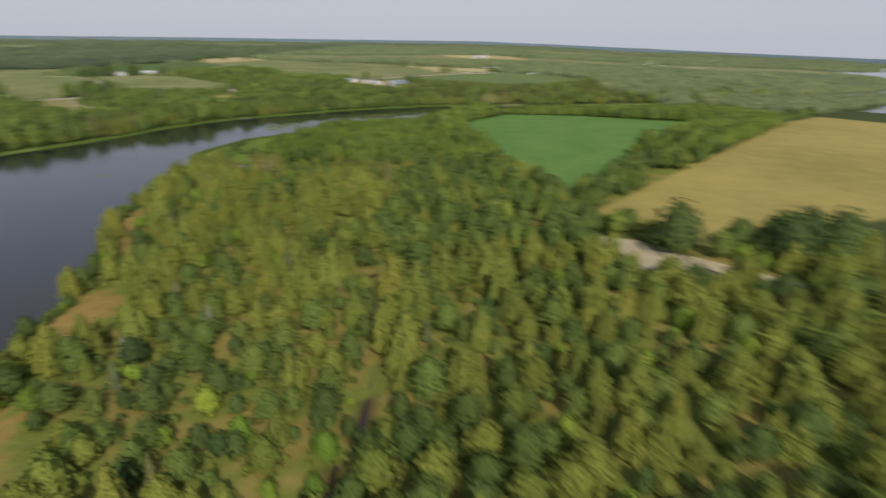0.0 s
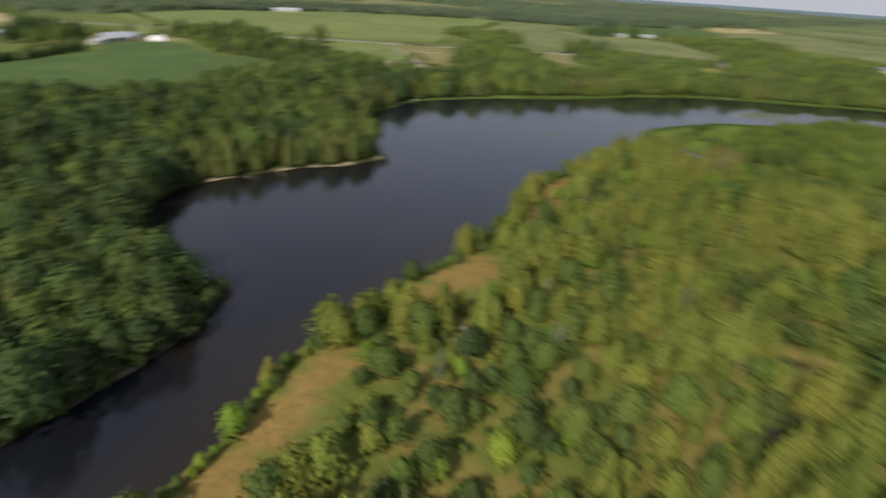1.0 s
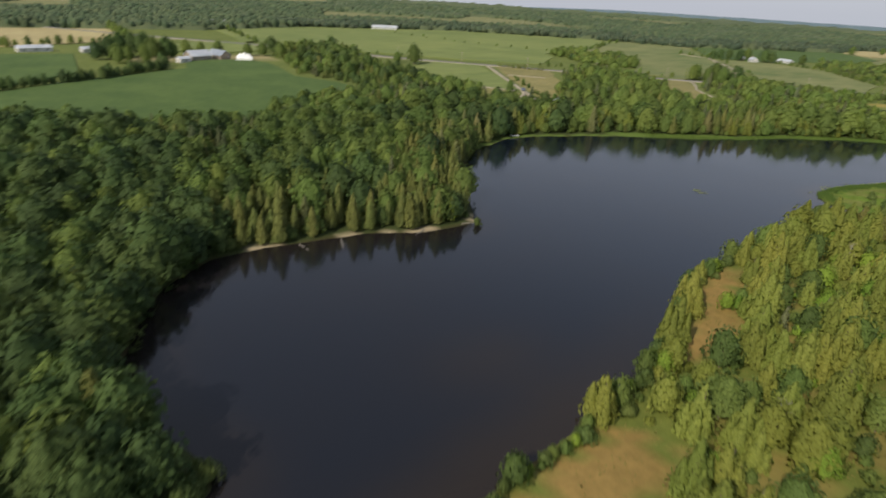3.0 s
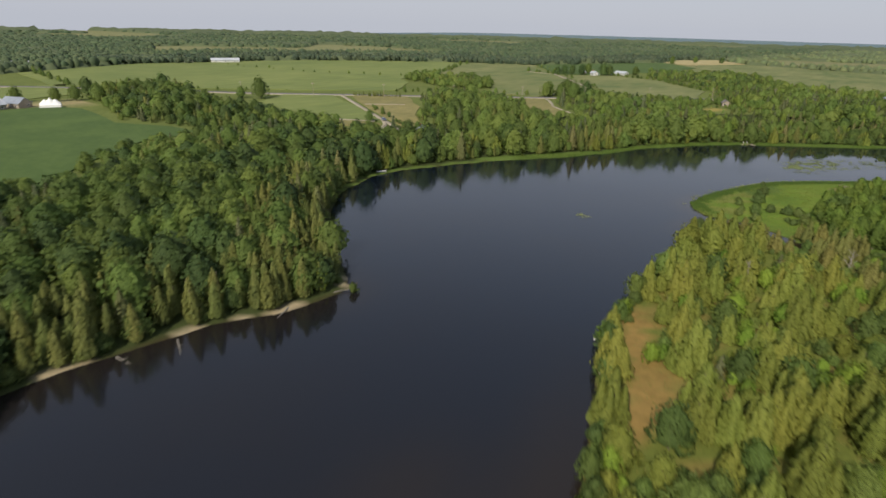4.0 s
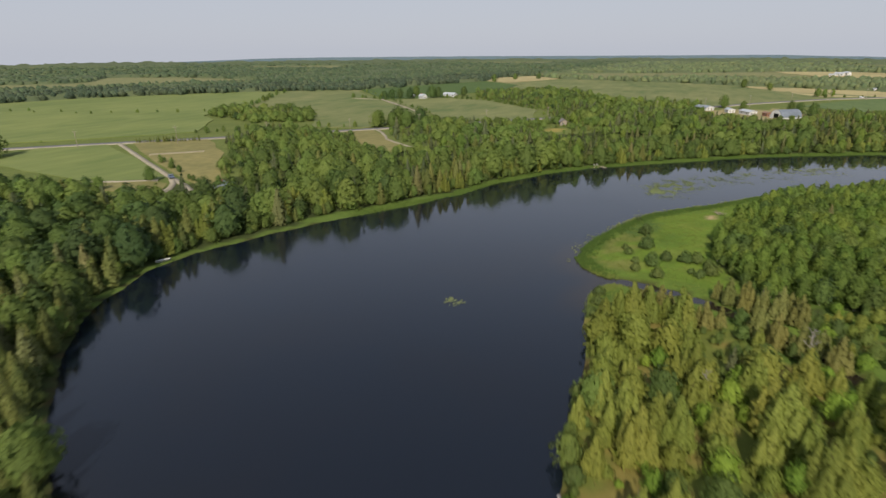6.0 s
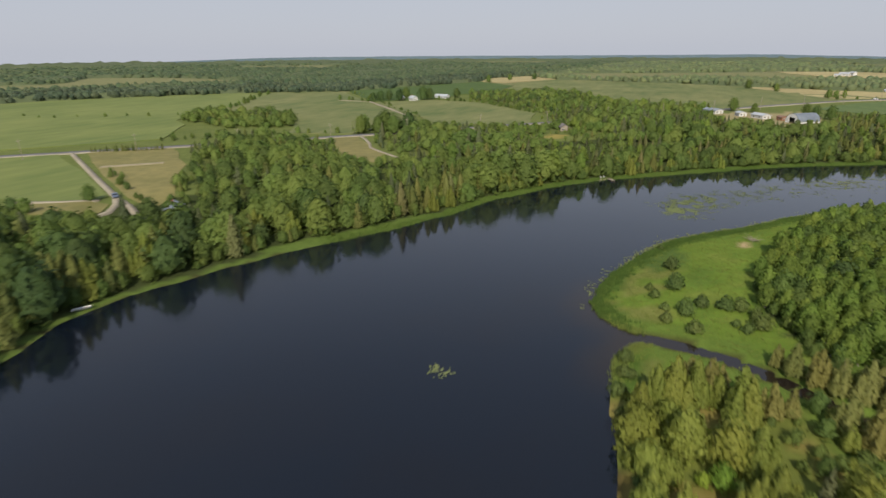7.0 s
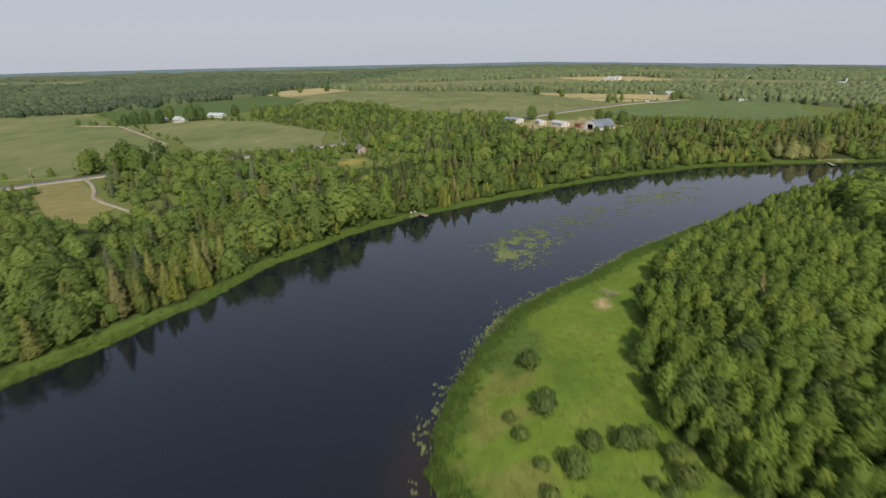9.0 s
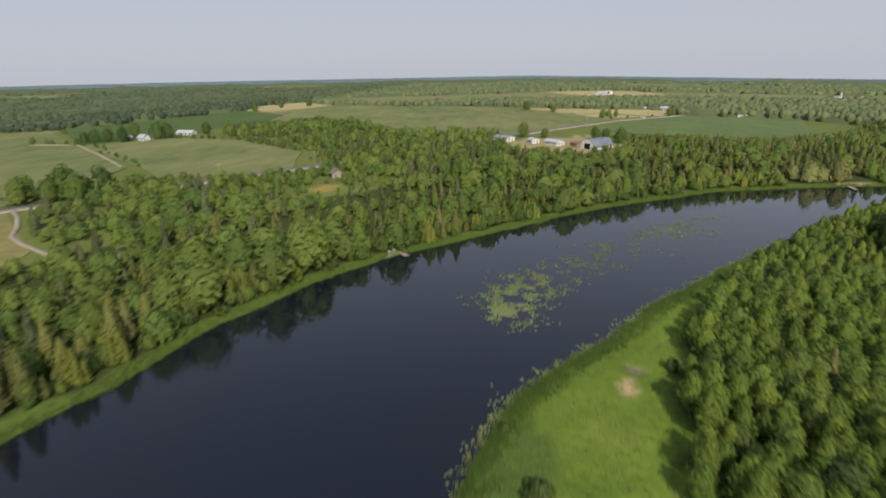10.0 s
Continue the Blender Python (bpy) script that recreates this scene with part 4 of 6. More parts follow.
ang = np.radians(np.arange(-50, 112, 0.4))
rad = 480 * 1.0165 ** np.arange(0, 139)
AA, RR = np.meshgrid(ang, rad)
FX, FY = -90 - RR * np.sin(AA), 150 + RR * np.cos(AA)
wood = ~clearing(FX, FY) & (RR > 500)
stands = np.array([noise.noise((x / 130, y / 170, 4.4)) for x, y in zip(FX.ravel(), FY.ravel())]).reshape(FX.shape)
FZ = level(FX, FY) + np.where(wood, 4.0 + 5.0 * smooth01(2000, 2600, RR) + rng.normal(0, 1.0 + 1.6 * smooth01(2000, 2600, RR), FX.shape) + (2 + 4 * smooth01(2000, 2600, RR)) * stands, -3)
idx = np.arange(FX.size).reshape(FX.shape)
quads = np.stack([idx[:-1, :-1], idx[1:, :-1], idx[1:, 1:], idx[:-1, 1:]], -1)
keep = wood[:-1, :-1] | wood[1:, :-1] | wood[1:, 1:] | wood[:-1, 1:]
# this canopy takes the leaf colour with haze painted in
ob = new("far_wood", mesh_np("far_wood", np.stack([FX, FY, FZ], -1).reshape(-1, 3), quads[keep].reshape(-1, 4), None, [LEAF_FAR_HAZED], True))
tagged(ob, "far haze-greyed woods between fields reaching to the horizon", "woodland", kind="stuff")


def dome(seed, rings, seg):
    """A plain uneven crown, one metre high and wide."""
    r = np.random.default_rng(seed)
    vs, fs = [], []
    for z, q in rings:
        for k in range(seg):
            w = 2 * math.pi * (k + r.uniform(-0.25, 0.25)) / seg
            g = q * r.uniform(0.68, 1.22) / 2
            vs.append((g * math.cos(w), g * math.sin(w), z * r.uniform(0.82, 1.12)))
    vs.append((r.uniform(-0.1, 0.1), r.uniform(-0.1, 0.1), 1.0))
    for i in range(len(rings) - 1):
        for k in range(seg):
            j = (k + 1) % seg
            fs += [(i * seg + k, i * seg + j, (i + 1) * seg + j), (i * seg + k, (i + 1) * seg + j, (i + 1) * seg + k)]
    top = (len(rings) - 1) * seg
    fs += [(top + k, top + (k + 1) % seg, len(vs) - 1) for k in range(seg)]
    return np.array(vs), np.array(fs)


DOMES = [[dome(v, ((0.05, 0.7), (0.5, 1.0), (0.84, 0.62)), 6) for v in range(6)], [dome(20 + v, ((0.1, 0.9), (0.66, 0.85)), 5) for v in range(6)]]
spots = []
step_a, r = 1 / 135, 485.0
while r < 2500:
    count_a = int(2.83 / step_a)
    aa = -0.87 + (np.arange(count_a) + rng.uniform(-0.45, 0.45, count_a)) * step_a
    rr = r * (1 + rng.uniform(-0.5, 0.5, count_a) / 62)
    spots.append(np.stack([-90 - rr * np.sin(aa), 150 + rr * np.cos(aa), rr], 1))
    r *= 1 + 1 / (62 if r < 1300 else 42)
spots = np.concatenate(spots)
spots = spots[~clearing(spots[:, 0], spots[:, 1])]
edge_line = rough_line(OPEN[1:21], 3.6, 2.5, 71) + rough_line(OPEN[1:21], 4.5, 6.0, 72) + rough_line(HILL_N + HILL_N[:1], 7, 2.0, 73)
edge_line = np.array([(x, y, math.hypot(x + 90, y - 150)) for x, y in edge_line])
edge_line = edge_line[patchy(edge_line[:, 0], edge_line[:, 1], 60) > -0.25]
inner = (away(OPEN, spots[:, 0], spots[:, 1]) < 85) & (spots[:, 0] < -390) & (spots[:, 1] > 330)
planted = (edge_line[:, 0] < -380) & (edge_line[:, 1] > 330)
edge_line = np.concatenate([edge_line[planted], spots[inner]])
spots = spots[~inner]
for name, mat, pts, tall, label in (("far_trees", LEAF_FAR_HAZED, spots[spots[:, 0] > -360], 1.0, "light green crowns of far woods between fields"), ("far_trees", LEAF_FAR_DEEP, spots[spots[:, 0] <= -360], 1.0, "deep green crowns of far woods behind pastures"), ("wood_edge", LEAF_PLANTED, edge_line, 0.92, "dark planted conifers along the edge of far woods")):
    hz = level(pts[:, 0], pts[:, 1])
    stand = patchy(pts[:, 0], pts[:, 1], 90)
    vs, fs, tone, m = [], [], [], 0
    for i, ((x, y, r), z, p) in enumerate(zip(pts, hz, stand)):
        v, f = DOMES[0 if r < 850 else 1][i % 6]
        wide = (r / 135 if name == "far_trees" else 5.2) * (0.95 + 1.3 * rng.uniform() ** 1.6)
        high = tall * (7.0 + 2.2 * p) * rng.uniform(0.8, 1.25)
        w = rng.uniform(0, 6.28)
        c, sn = math.cos(w) * wide, math.sin(w) * wide
        vs.append(np.stack([v[:, 0] * c - v[:, 1] * sn + x, v[:, 0] * sn + v[:, 1] * c + y, v[:, 2] * high + z], 1))
        fs.append(f + m)
        tone.append(np.full(len(v), rng.uniform()))
        m += len(v)
    ob = new(name, mesh_np(name, np.concatenate(vs), None, np.concatenate(fs), [mat], True))
    ta = ob.data.attributes.new("tone", "FLOAT", "POINT")
    ta.data.foreach_set("value", np.concatenate(tone).astype(np.float32))
    tagged(ob, label, "woodland", kind="stuff")

# the last ridge before the sky, its haze painted as blue-grey colour
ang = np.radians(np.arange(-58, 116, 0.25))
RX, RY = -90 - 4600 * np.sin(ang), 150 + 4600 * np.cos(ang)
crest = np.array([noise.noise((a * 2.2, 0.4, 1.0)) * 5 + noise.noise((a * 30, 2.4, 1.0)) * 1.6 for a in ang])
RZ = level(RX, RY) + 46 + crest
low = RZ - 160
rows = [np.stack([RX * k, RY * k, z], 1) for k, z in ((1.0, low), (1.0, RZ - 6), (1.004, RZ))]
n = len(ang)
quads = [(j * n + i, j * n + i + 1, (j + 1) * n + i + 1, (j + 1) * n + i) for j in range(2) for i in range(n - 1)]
tagged(new("backdrop", mesh_np("backdrop", np.concatenate(rows), np.array(quads), None, [RIDGE_HAZED], True)), "wooded ridge far away on the horizon, painted haze blue", "ridge", kind="structure")

# ---- building materials ----
PAINT = plain("white painted boards", (0.5, 0.5, 0.49), (0.68, 0.68, 0.67), 1.2, 0.6, 0.4, local=True)
TIN = plain("grey roof tin", (0.25, 0.28, 0.33), (0.38, 0.42, 0.47), 0.6, 0.4, 0.5, local=True, metal=0.3)
TIN_DARK = plain("weathered blue-grey tin", (0.15, 0.175, 0.21), (0.23, 0.26, 0.3), 0.6, 0.45, 0.5, local=True, metal=0.2)
TIN_PALE = plain("pale roof tin", (0.36, 0.39, 0.43), (0.52, 0.54, 0.58), 0.6, 0.45, 0.5, local=True)
SHINGLE = plain("grey shingles", (0.13, 0.12, 0.12), (0.25, 0.23, 0.22), 1.5, local=True)
SHINGLE_RED = plain("red-brown roof", (0.2, 0.12, 0.09), (0.3, 0.19, 0.14), 1.0, local=True)
BRICK_RED = plain("reddish siding", (0.25, 0.12, 0.07), (0.36, 0.18, 0.11), 1.5, local=True)
WOOD = plain("weathered timber", (0.2, 0.17, 0.13), (0.38, 0.33, 0.27), 2.0, local=True)
CANVAS = plain("white canvas", (0.72, 0.72, 0.7), (0.86, 0.86, 0.85), 0.5, 0.8, local=True)
STONE = plain("pale rock", (0.4, 0.37, 0.33), (0.6, 0.57, 0.52), 2.0, local=True, relief=0.05)
GLASS, nodes, links, b = shader("window glass", 0.08, 0.6)
b.inputs["Base Color"].default_value = (0.03, 0.035, 0.04, 1)
CAR_BLUE = plain("car paint", (0.1, 0.13, 0.2), (0.14, 0.17, 0.25), 1.0, 0.3, 0.5, local=True)
CAR_WHITE = plain("white car paint", (0.66, 0.66, 0.66), (0.76, 0.76, 0.76), 1.0, 0.3, 0.5, local=True)
RUBBER = plain("tyre rubber", (0.02, 0.02, 0.02), (0.04, 0.04, 0.04), 4.0, local=True)


def block(bm, x0, x1, y0, y1, z0, z1, edge=0.0):
    vs = [bm.verts.new(p) for p in ((x0, y0, z0), (x1, y0, z0), (x1, y1, z0), (x0, y1, z0), (x0, y0, z1), (x1, y0, z1), (x1, y1, z1), (x0, y1, z1))]
    fs = [bm.faces.new([vs[i] for i in f]) for f in ((3, 2, 1, 0), (4, 5, 6, 7), (0, 1, 5, 4), (1, 2, 6, 5), (2, 3, 7, 6), (3, 0, 4, 7))]
    if edge:
        bmesh.ops.bevel(bm, geom=list({e for f in fs for e in f.edges}), offset=edge, segments=1, affect="EDGES")
    return bm


def prism(bm, outline, y0, y1):
    """A closed outline in x and z, drawn out along y."""
    a = [bm.verts.new((x, y0, z)) for x, z in outline]
    c = [bm.verts.new((x, y1, z)) for x, z in outline]
    n = len(outline)
    bm.faces.new(a)
    bm.faces.new(c[::-1])
    for i in range(n):
        bm.faces.new((a[i], c[i], c[(i + 1) % n], a[(i + 1) % n]))
    bmesh.ops.recalc_face_normals(bm, faces=bm.faces)
    return bm


def base_at(name, x, y, turn, label, category, group="", sink=0.0, z=None):
    ob = new(name)
    ob.empty_display_size = 0.5
    ob.matrix_world = pose(x, y, (float(level(x, y)) if z is None else z) - sink, 0, 0, turn)
    return tagged(ob, label, category, group)


def gable(name, x, y, turn, w, l, h, rise, wall, roof, label, category, panes=2, chimney=False, porch=False, group="", sink=0.2, lift=0.0, size=0.72):
    """A building with a pitched roof; its ridge runs along its own y."""
    ob = base_at(name, x, y, turn, label, category, group, sink - lift)
    w, l, h, rise = w * size, l * size, max(2.5, h * size), rise * size
    part("wall", prism(bmesh.new(), [(-w / 2, 0), (w / 2, 0), (w / 2, h), (0, h + rise), (-w / 2, h)], -l / 2, l / 2), wall, ob)
    o, t = 0.45, 0.22
    k = rise / (w / 2)
    for side in (-1, 1):
        bm = prism(bmesh.new(), [(0, h + rise + 0.02), (side * (w / 2 + o), h - o * k + 0.02), (side * (w / 2 + o), h - o * k + t), (0, h + rise + t)], -l / 2 - o, l / 2 + o)
        part("roof", bm, roof, ob)
    n = max(1, int(l / 3.2))
    for side in (-1, 1):
        for i in range(min(n, panes)):
            yy = -l / 2 + l * (i + 0.5) / min(n, panes)
            s0, s1 = sorted((side * w / 2, side * (w / 2 + 0.05)))
            win = part("window", block(bmesh.new(), s0 - 0.02, s1 + 0.02, yy - 0.6, yy + 0.6, h * 0.35, h * 0.75), PAINT, ob)
            part("pane", block(bmesh.new(), s0 - 0.04, s1 + 0.04, yy - 0.48, yy + 0.48, h * 0.39, h * 0.71), GLASS, win)
    for end in (-1, 1):
        e0, e1 = sorted((end * l / 2, end * (l / 2 + 0.06)))
        part("door", block(bmesh.new(), -0.5 + w * 0.2, 0.5 + w * 0.2, e0 - 0.02, e1 + 0.02, 0.15, 2.15), WOOD, ob)
        for xx in (-w * 0.22,):
            win = part("window", block(bmesh.new(), xx - 0.6, xx + 0.6, e0 - 0.02, e1 + 0.02, h * 0.35, h * 0.75), PAINT, ob)
            part("pane", block(bmesh.new(), xx - 0.48, xx + 0.48, e0 - 0.04, e1 + 0.04, h * 0.39, h * 0.71), GLASS, win)
    if chimney:
        part("chimney", block(bmesh.new(), -0.4, 0.4, l * 0.2, l * 0.2 + 0.8, h, h + rise + 1.0), BRICK_RED, ob)
    if porch:
        part("porch_roof", prism(bmesh.new(), [(w / 2, h * 0.62), (w / 2 + 2.4, h * 0.5), (w / 2 + 2.4, h * 0.56), (w / 2, h * 0.7)], -l / 2, l / 2), roof, ob)
        for i in range(4):
            yy = -l / 2 + 0.3 + (l - 0.6) * i / 3
            part("post", block(bmesh.new(), w / 2 + 2.1, w / 2 + 2.25, yy - 0.08, yy + 0.08, 0, h * 0.52), PAINT, ob)
    return ob


# barn with two long roofs and a white marquee at the edge of the soya field
gable("barn", -452, 152, 20, 13, 20, 4.5, 4.2, WOOD, TIN_PALE, "long timber barn with a pale tin roof beside a field", "barn", 3)
gable("barn", -459, 167, -65, 11, 18, 4.0, 3.8, WOOD, TIN, "grey timber barn with a tin roof", "barn", 3)
gable("shed", -442, 141, 20, 7, 10, 2.6, 1.6, PAINT, TIN_PALE, "low white lean-to shed by the barn", "shed", 1)


def marquee(x, y, turn, label):
    ob = base_at("marquee", x, y, turn, label, "tent")
    n, m = 25, 13
    L, W = 10.0, 7.5
    u, v = np.meshgrid(np.linspace(-1, 1, n), np.linspace(-1, 1, m))
    z = np.full(u.shape, 1.7)
    for px, peak in ((-0.5, 3.0), (0.0, 3.8), (0.5, 3.0)):
        d = np.hypot((u - px) * 1.15, v)
        z = np.maximum(z, 1.7 + peak * np.clip(1 - d, 0, 1) ** 1.45)
    squash = 1 - 0.12 * (np.abs(u) ** 6)
    vs = np.stack([u * L / 2, v * W / 2 * squash, z], -1).reshape(-1, 3)
    idx = np.arange(n * m).reshape(m, n)
    q = np.stack([idx[:-1, :-1], idx[:-1, 1:], idx[1:, 1:], idx[1:, :-1]], -1).reshape(-1, 4)
    part("canopy", mesh_np("canopy", vs, q, None, [CANVAS], True), None, ob)
    for sx in (-1, 1):
        part("side_wall", block(bmesh.new(), sx * L / 2 - 0.05, sx * L / 2 + 0.05, -W / 2 * 0.88, W / 2 * 0.88, 0.1, 1.72), CANVAS, ob)
        part("side_wall", block(bmesh.new(), -L / 2, L / 2, sx * W / 2 - 0.05, sx * W / 2 + 0.05, 0.1, 1.72), CANVAS, ob)
        bm = bmesh.new()
        bmesh.ops.create_cone(bm, cap_ends=True, segments=8, radius1=0.09, radius2=0.06, depth=5.0, matrix=Matrix.Translation((sx * 0.5 * L / 2, 0, 2.5)))
        part("pole", bm, WOOD, ob)
    return ob


marquee(-447, 180, 70, "white canvas marquee with three peaks by a field")

# farmhouse beyond the hay field
gable("farmhouse", -361, 657, 62, 7, 10, 4.2, 2.6, PAINT, TIN_PALE, "white two-storey farmhouse with a pale roof among trees", "house", 3, True, True)
gable("long_shed", -346, 691, 75, 8, 20, 3.4, 2.2, PAINT, TIN_PALE, "long white farm shed with a pale tin roof", "shed", 4)
gable("shed", -376, 664, 20, 5, 8, 3.0, 1.6, WOOD, TIN_PALE, "small timber shed beside a farmhouse", "shed", 1)


def arch_barn(x, y, turn, w, l, label):
    """A barn under a round tin roof, with a white front and an open doorway."""
    ob = base_at("arched_barn", x, y, turn, label, "barn", sink=0.2)
    arc = [(w / 2 * math.cos(a), 1.0 + 5.2 * math.sin(a)) for a in np.linspace(0, math.pi, 17)]
    inner = [(px * 0.97, 1.0 + (pz - 1.0) * 0.97) for px, pz in arc]
    part("roof", prism(bmesh.new(), arc + inner[::-1], -l / 2, l / 2), TIN_DARK, ob)
    for i in range(9):
        yy = -l / 2 + l * (i + 0.5) / 9
        rib = [(px * 1.006, 1.0 + (pz - 1.0) * 1.012) for px, pz in arc]
        part("rib", prism(bmesh.new(), rib + arc[::-1], yy - 0.12, yy + 0.12), TIN_DARK, ob)
    for side in (-1, 1):
        part("side_wall", block(bmesh.new(), side * w / 2 - 0.15, side * w / 2 + 0.15, -l / 2, l / 2, 0, 1.05), PAINT, ob)
    half = [p for p in inner]
    part("front", prism(bmesh.new(), [(-w / 2, 0)] + [(-2.2, 0), (-2.2, 3.6), (2.2, 3.6), (2.2, 0)] + [(w / 2, 0)] + half, -l / 2 + 0.1, -l / 2 + 0.3), PAINT, ob, "white boarded end wall with a doorway")
    part("back", prism(bmesh.new(), [(-w / 2, 0), (w / 2, 0)] + half, l / 2 - 0.3, l / 2 - 0.1), PAINT, ob)
    part("sliding_door", block(bmesh.new(), -4.4, -2.25, -l / 2 - 0.02, -l / 2 + 0.08, 0.1, 3.5), PAINT, ob)
    return ob


arch_barn(-49, 600, -52, 10.5, 17, "large barn with a round grey tin roof and white front")
gable("shed", -72, 616, 35, 9, 16, 2.6, 1.4, PAINT, TIN_PALE, "low white shed in a bare farmyard", "shed", 2)
gable("shed", -84, 626, 20, 7, 10, 2.6, 1.2, PAINT, TIN_PALE, "small white shed in a bare farmyard", "shed", 1)
gable("workshop", -102, 640, 40, 10, 18, 3.0, 1.6, PAINT, TIN, "grey-roofed workshop beside the road", "shed", 3)
gable("hay_shelter", -60, 608, 30, 5, 8, 2.6, 0.9, BRICK_RED, SHINGLE_RED, "rusty red open store beside a barn", "shed", 1)

# houses by the drive, the lane and in the woods
gable("house", -267, 290, 40, 8, 13, 2.8, 2.2, WOOD, TIN, "low house with a grey roof behind riverside trees", "house", 3, True)
gable("garage", -279, 257, 30, 6, 8, 2.6, 1.8, PAINT, TIN_PALE, "small white garage at the end of a drive", "garage", 1)
gable("cottage", -262, 250, 60, 6, 9, 2.7, 2.0, PAINT, TIN_PALE, "small white cottage half hidden by trees", "house", 2)
gable("house", -153, 36.5, 75, 6, 8, 2.8, 2.0, PAINT, TIN, "white house with a grey roof in dark woods", "house", 2, lift=0.3, sink=0.5)
gable("cabin", -222, 404, 25, 6, 8, 2.8, 2.4, WOOD, SHINGLE, "brown timber cabin with a shingle roof among trees", "house", 2, True)
gable("cabin", -186, 512, 25, 7, 9, 2.8, 2.2, WOOD, SHINGLE, "timber cabin behind a small glade", "house", 2)

# farms far off
for x, y, turn, w, l, h, label in ((-752, 404, -25, 12, 26, 4, "pale-roofed farm building at the far end of a pasture"), (-735, 446, -25, 14, 44, 4, "long pale-roofed barn at the far end of a pasture"),
                                   (-768, 244, -15, 13, 34, 5, "long grey-roofed barn beyond a pasture"), (-790, 303, -20, 9, 24, 4, "pale farm building among far trees"), (-806, 328, -20, 10, 16, 6, "white farmhouse among far trees"),
                                   (-507, 66, 15, 9, 26, 3, "low white farm building beside a grain field"), (-500, 96, 15, 8, 14, 3, "low white farm building beside a hedge"),
                                   (-484, 112, 15, 8, 12, 3, "small farmhouse among hedges"),
                                   (62, 1108, 60, 9, 16, 5, "white farm building on a far hill field"), (72, 1114, 30, 8, 11, 6, "white farmhouse on a far hill field"), (52, 1098, 70, 6, 10, 4, "white shed on a far hill field"),
                                   (119, 782, 80, 9, 22, 3, "low white house at the edge of a field"), (78, 875, 60, 8, 14, 4, "white house beside the country road"), (60, 890, 20, 5, 8, 3, "white shed beside the country road"),
                                   (-115, 978, 60, 6, 12, 3, "white shed at a wood's edge"), (-62, 940, 60, 6, 9, 3, "small shed at the edge of stubble")):
    gable("farm_building", x, y, turn, w, l, h, w * 0.22, PAINT, TIN_PALE, label, "building", 3)
for x, y, turn, w, l, h, wall, roof in ((344, 1034, 10, 9, 16, 6, PAINT, TIN_PALE), (341, 994, 20, 14, 22, 6, BRICK_RED, SHINGLE_RED), (354, 1003, 20, 10, 20, 6, PAINT, SHINGLE_RED), (372, 1030, 70, 9, 18, 6, PAINT, TIN_PALE)):
    gable("village_house", x, y, turn, w * 0.65, l * 0.65, h * 0.8, w * 0.2, wall, roof, "village house seen far off over the trees", "house", 3, group="village houses")
silo = base_at("silo", 352, 1040, 0, "tall white silo in a far village", "silo")
bm = bmesh.new()
bmesh.ops.create_cone(bm, cap_ends=True, segments=20, radius1=1.1, radius2=1.1, depth=8, matrix=Matrix.Translation((0, 0, 4)))
part("drum", bm, PAINT, silo)
bm = bmesh.new()
bmesh.ops.create_uvsphere(bm, u_segments=20, v_segments=8, radius=1.2, matrix=Matrix.Translation((0, 0, 8)) @ Matrix.Diagonal((1, 1, 0.5, 1)))
part("dome", bm, TIN_PALE, silo)


# ---- poles, fences, vehicles ----
def utility_pole(x, y, turn):
    ob = base_at("utility_pole", x, y, turn, "bare timber utility pole beside the road", "utility pole", "poles along the road", 0.3)
    bm = bmesh.new()
    bmesh.ops.create_cone(bm, cap_ends=True, segments=8, radius1=0.17, radius2=0.11, depth=10, matrix=Matrix.Translation((0, 0, 5)))
    part("post", bm, WOOD, ob)
    part("crossarm", block(bmesh.new(), -1.1, 1.1, -0.06, 0.06, 9.2, 9.35), WOOD, ob)
    for k in (-0.95, 0.0, 0.95):
        bm = bmesh.new()
        bmesh.ops.create_cone(bm, cap_ends=True, segments=6, radius1=0.06, radius2=0.04, depth=0.25, matrix=Matrix.Translation((k, 0, 9.47 if k else 10.1)))
        part("insulator", bm, STONE, ob)


for i in range(16):
    u = i * 48.0
    x, y = -440 + 0.69 * u, 294 + 0.722 * u
    if y < 450:
        x, y = -441 + 0.72 * u, 296 + 0.7 * u
    utility_pole(x + 7, y - 6, 45)


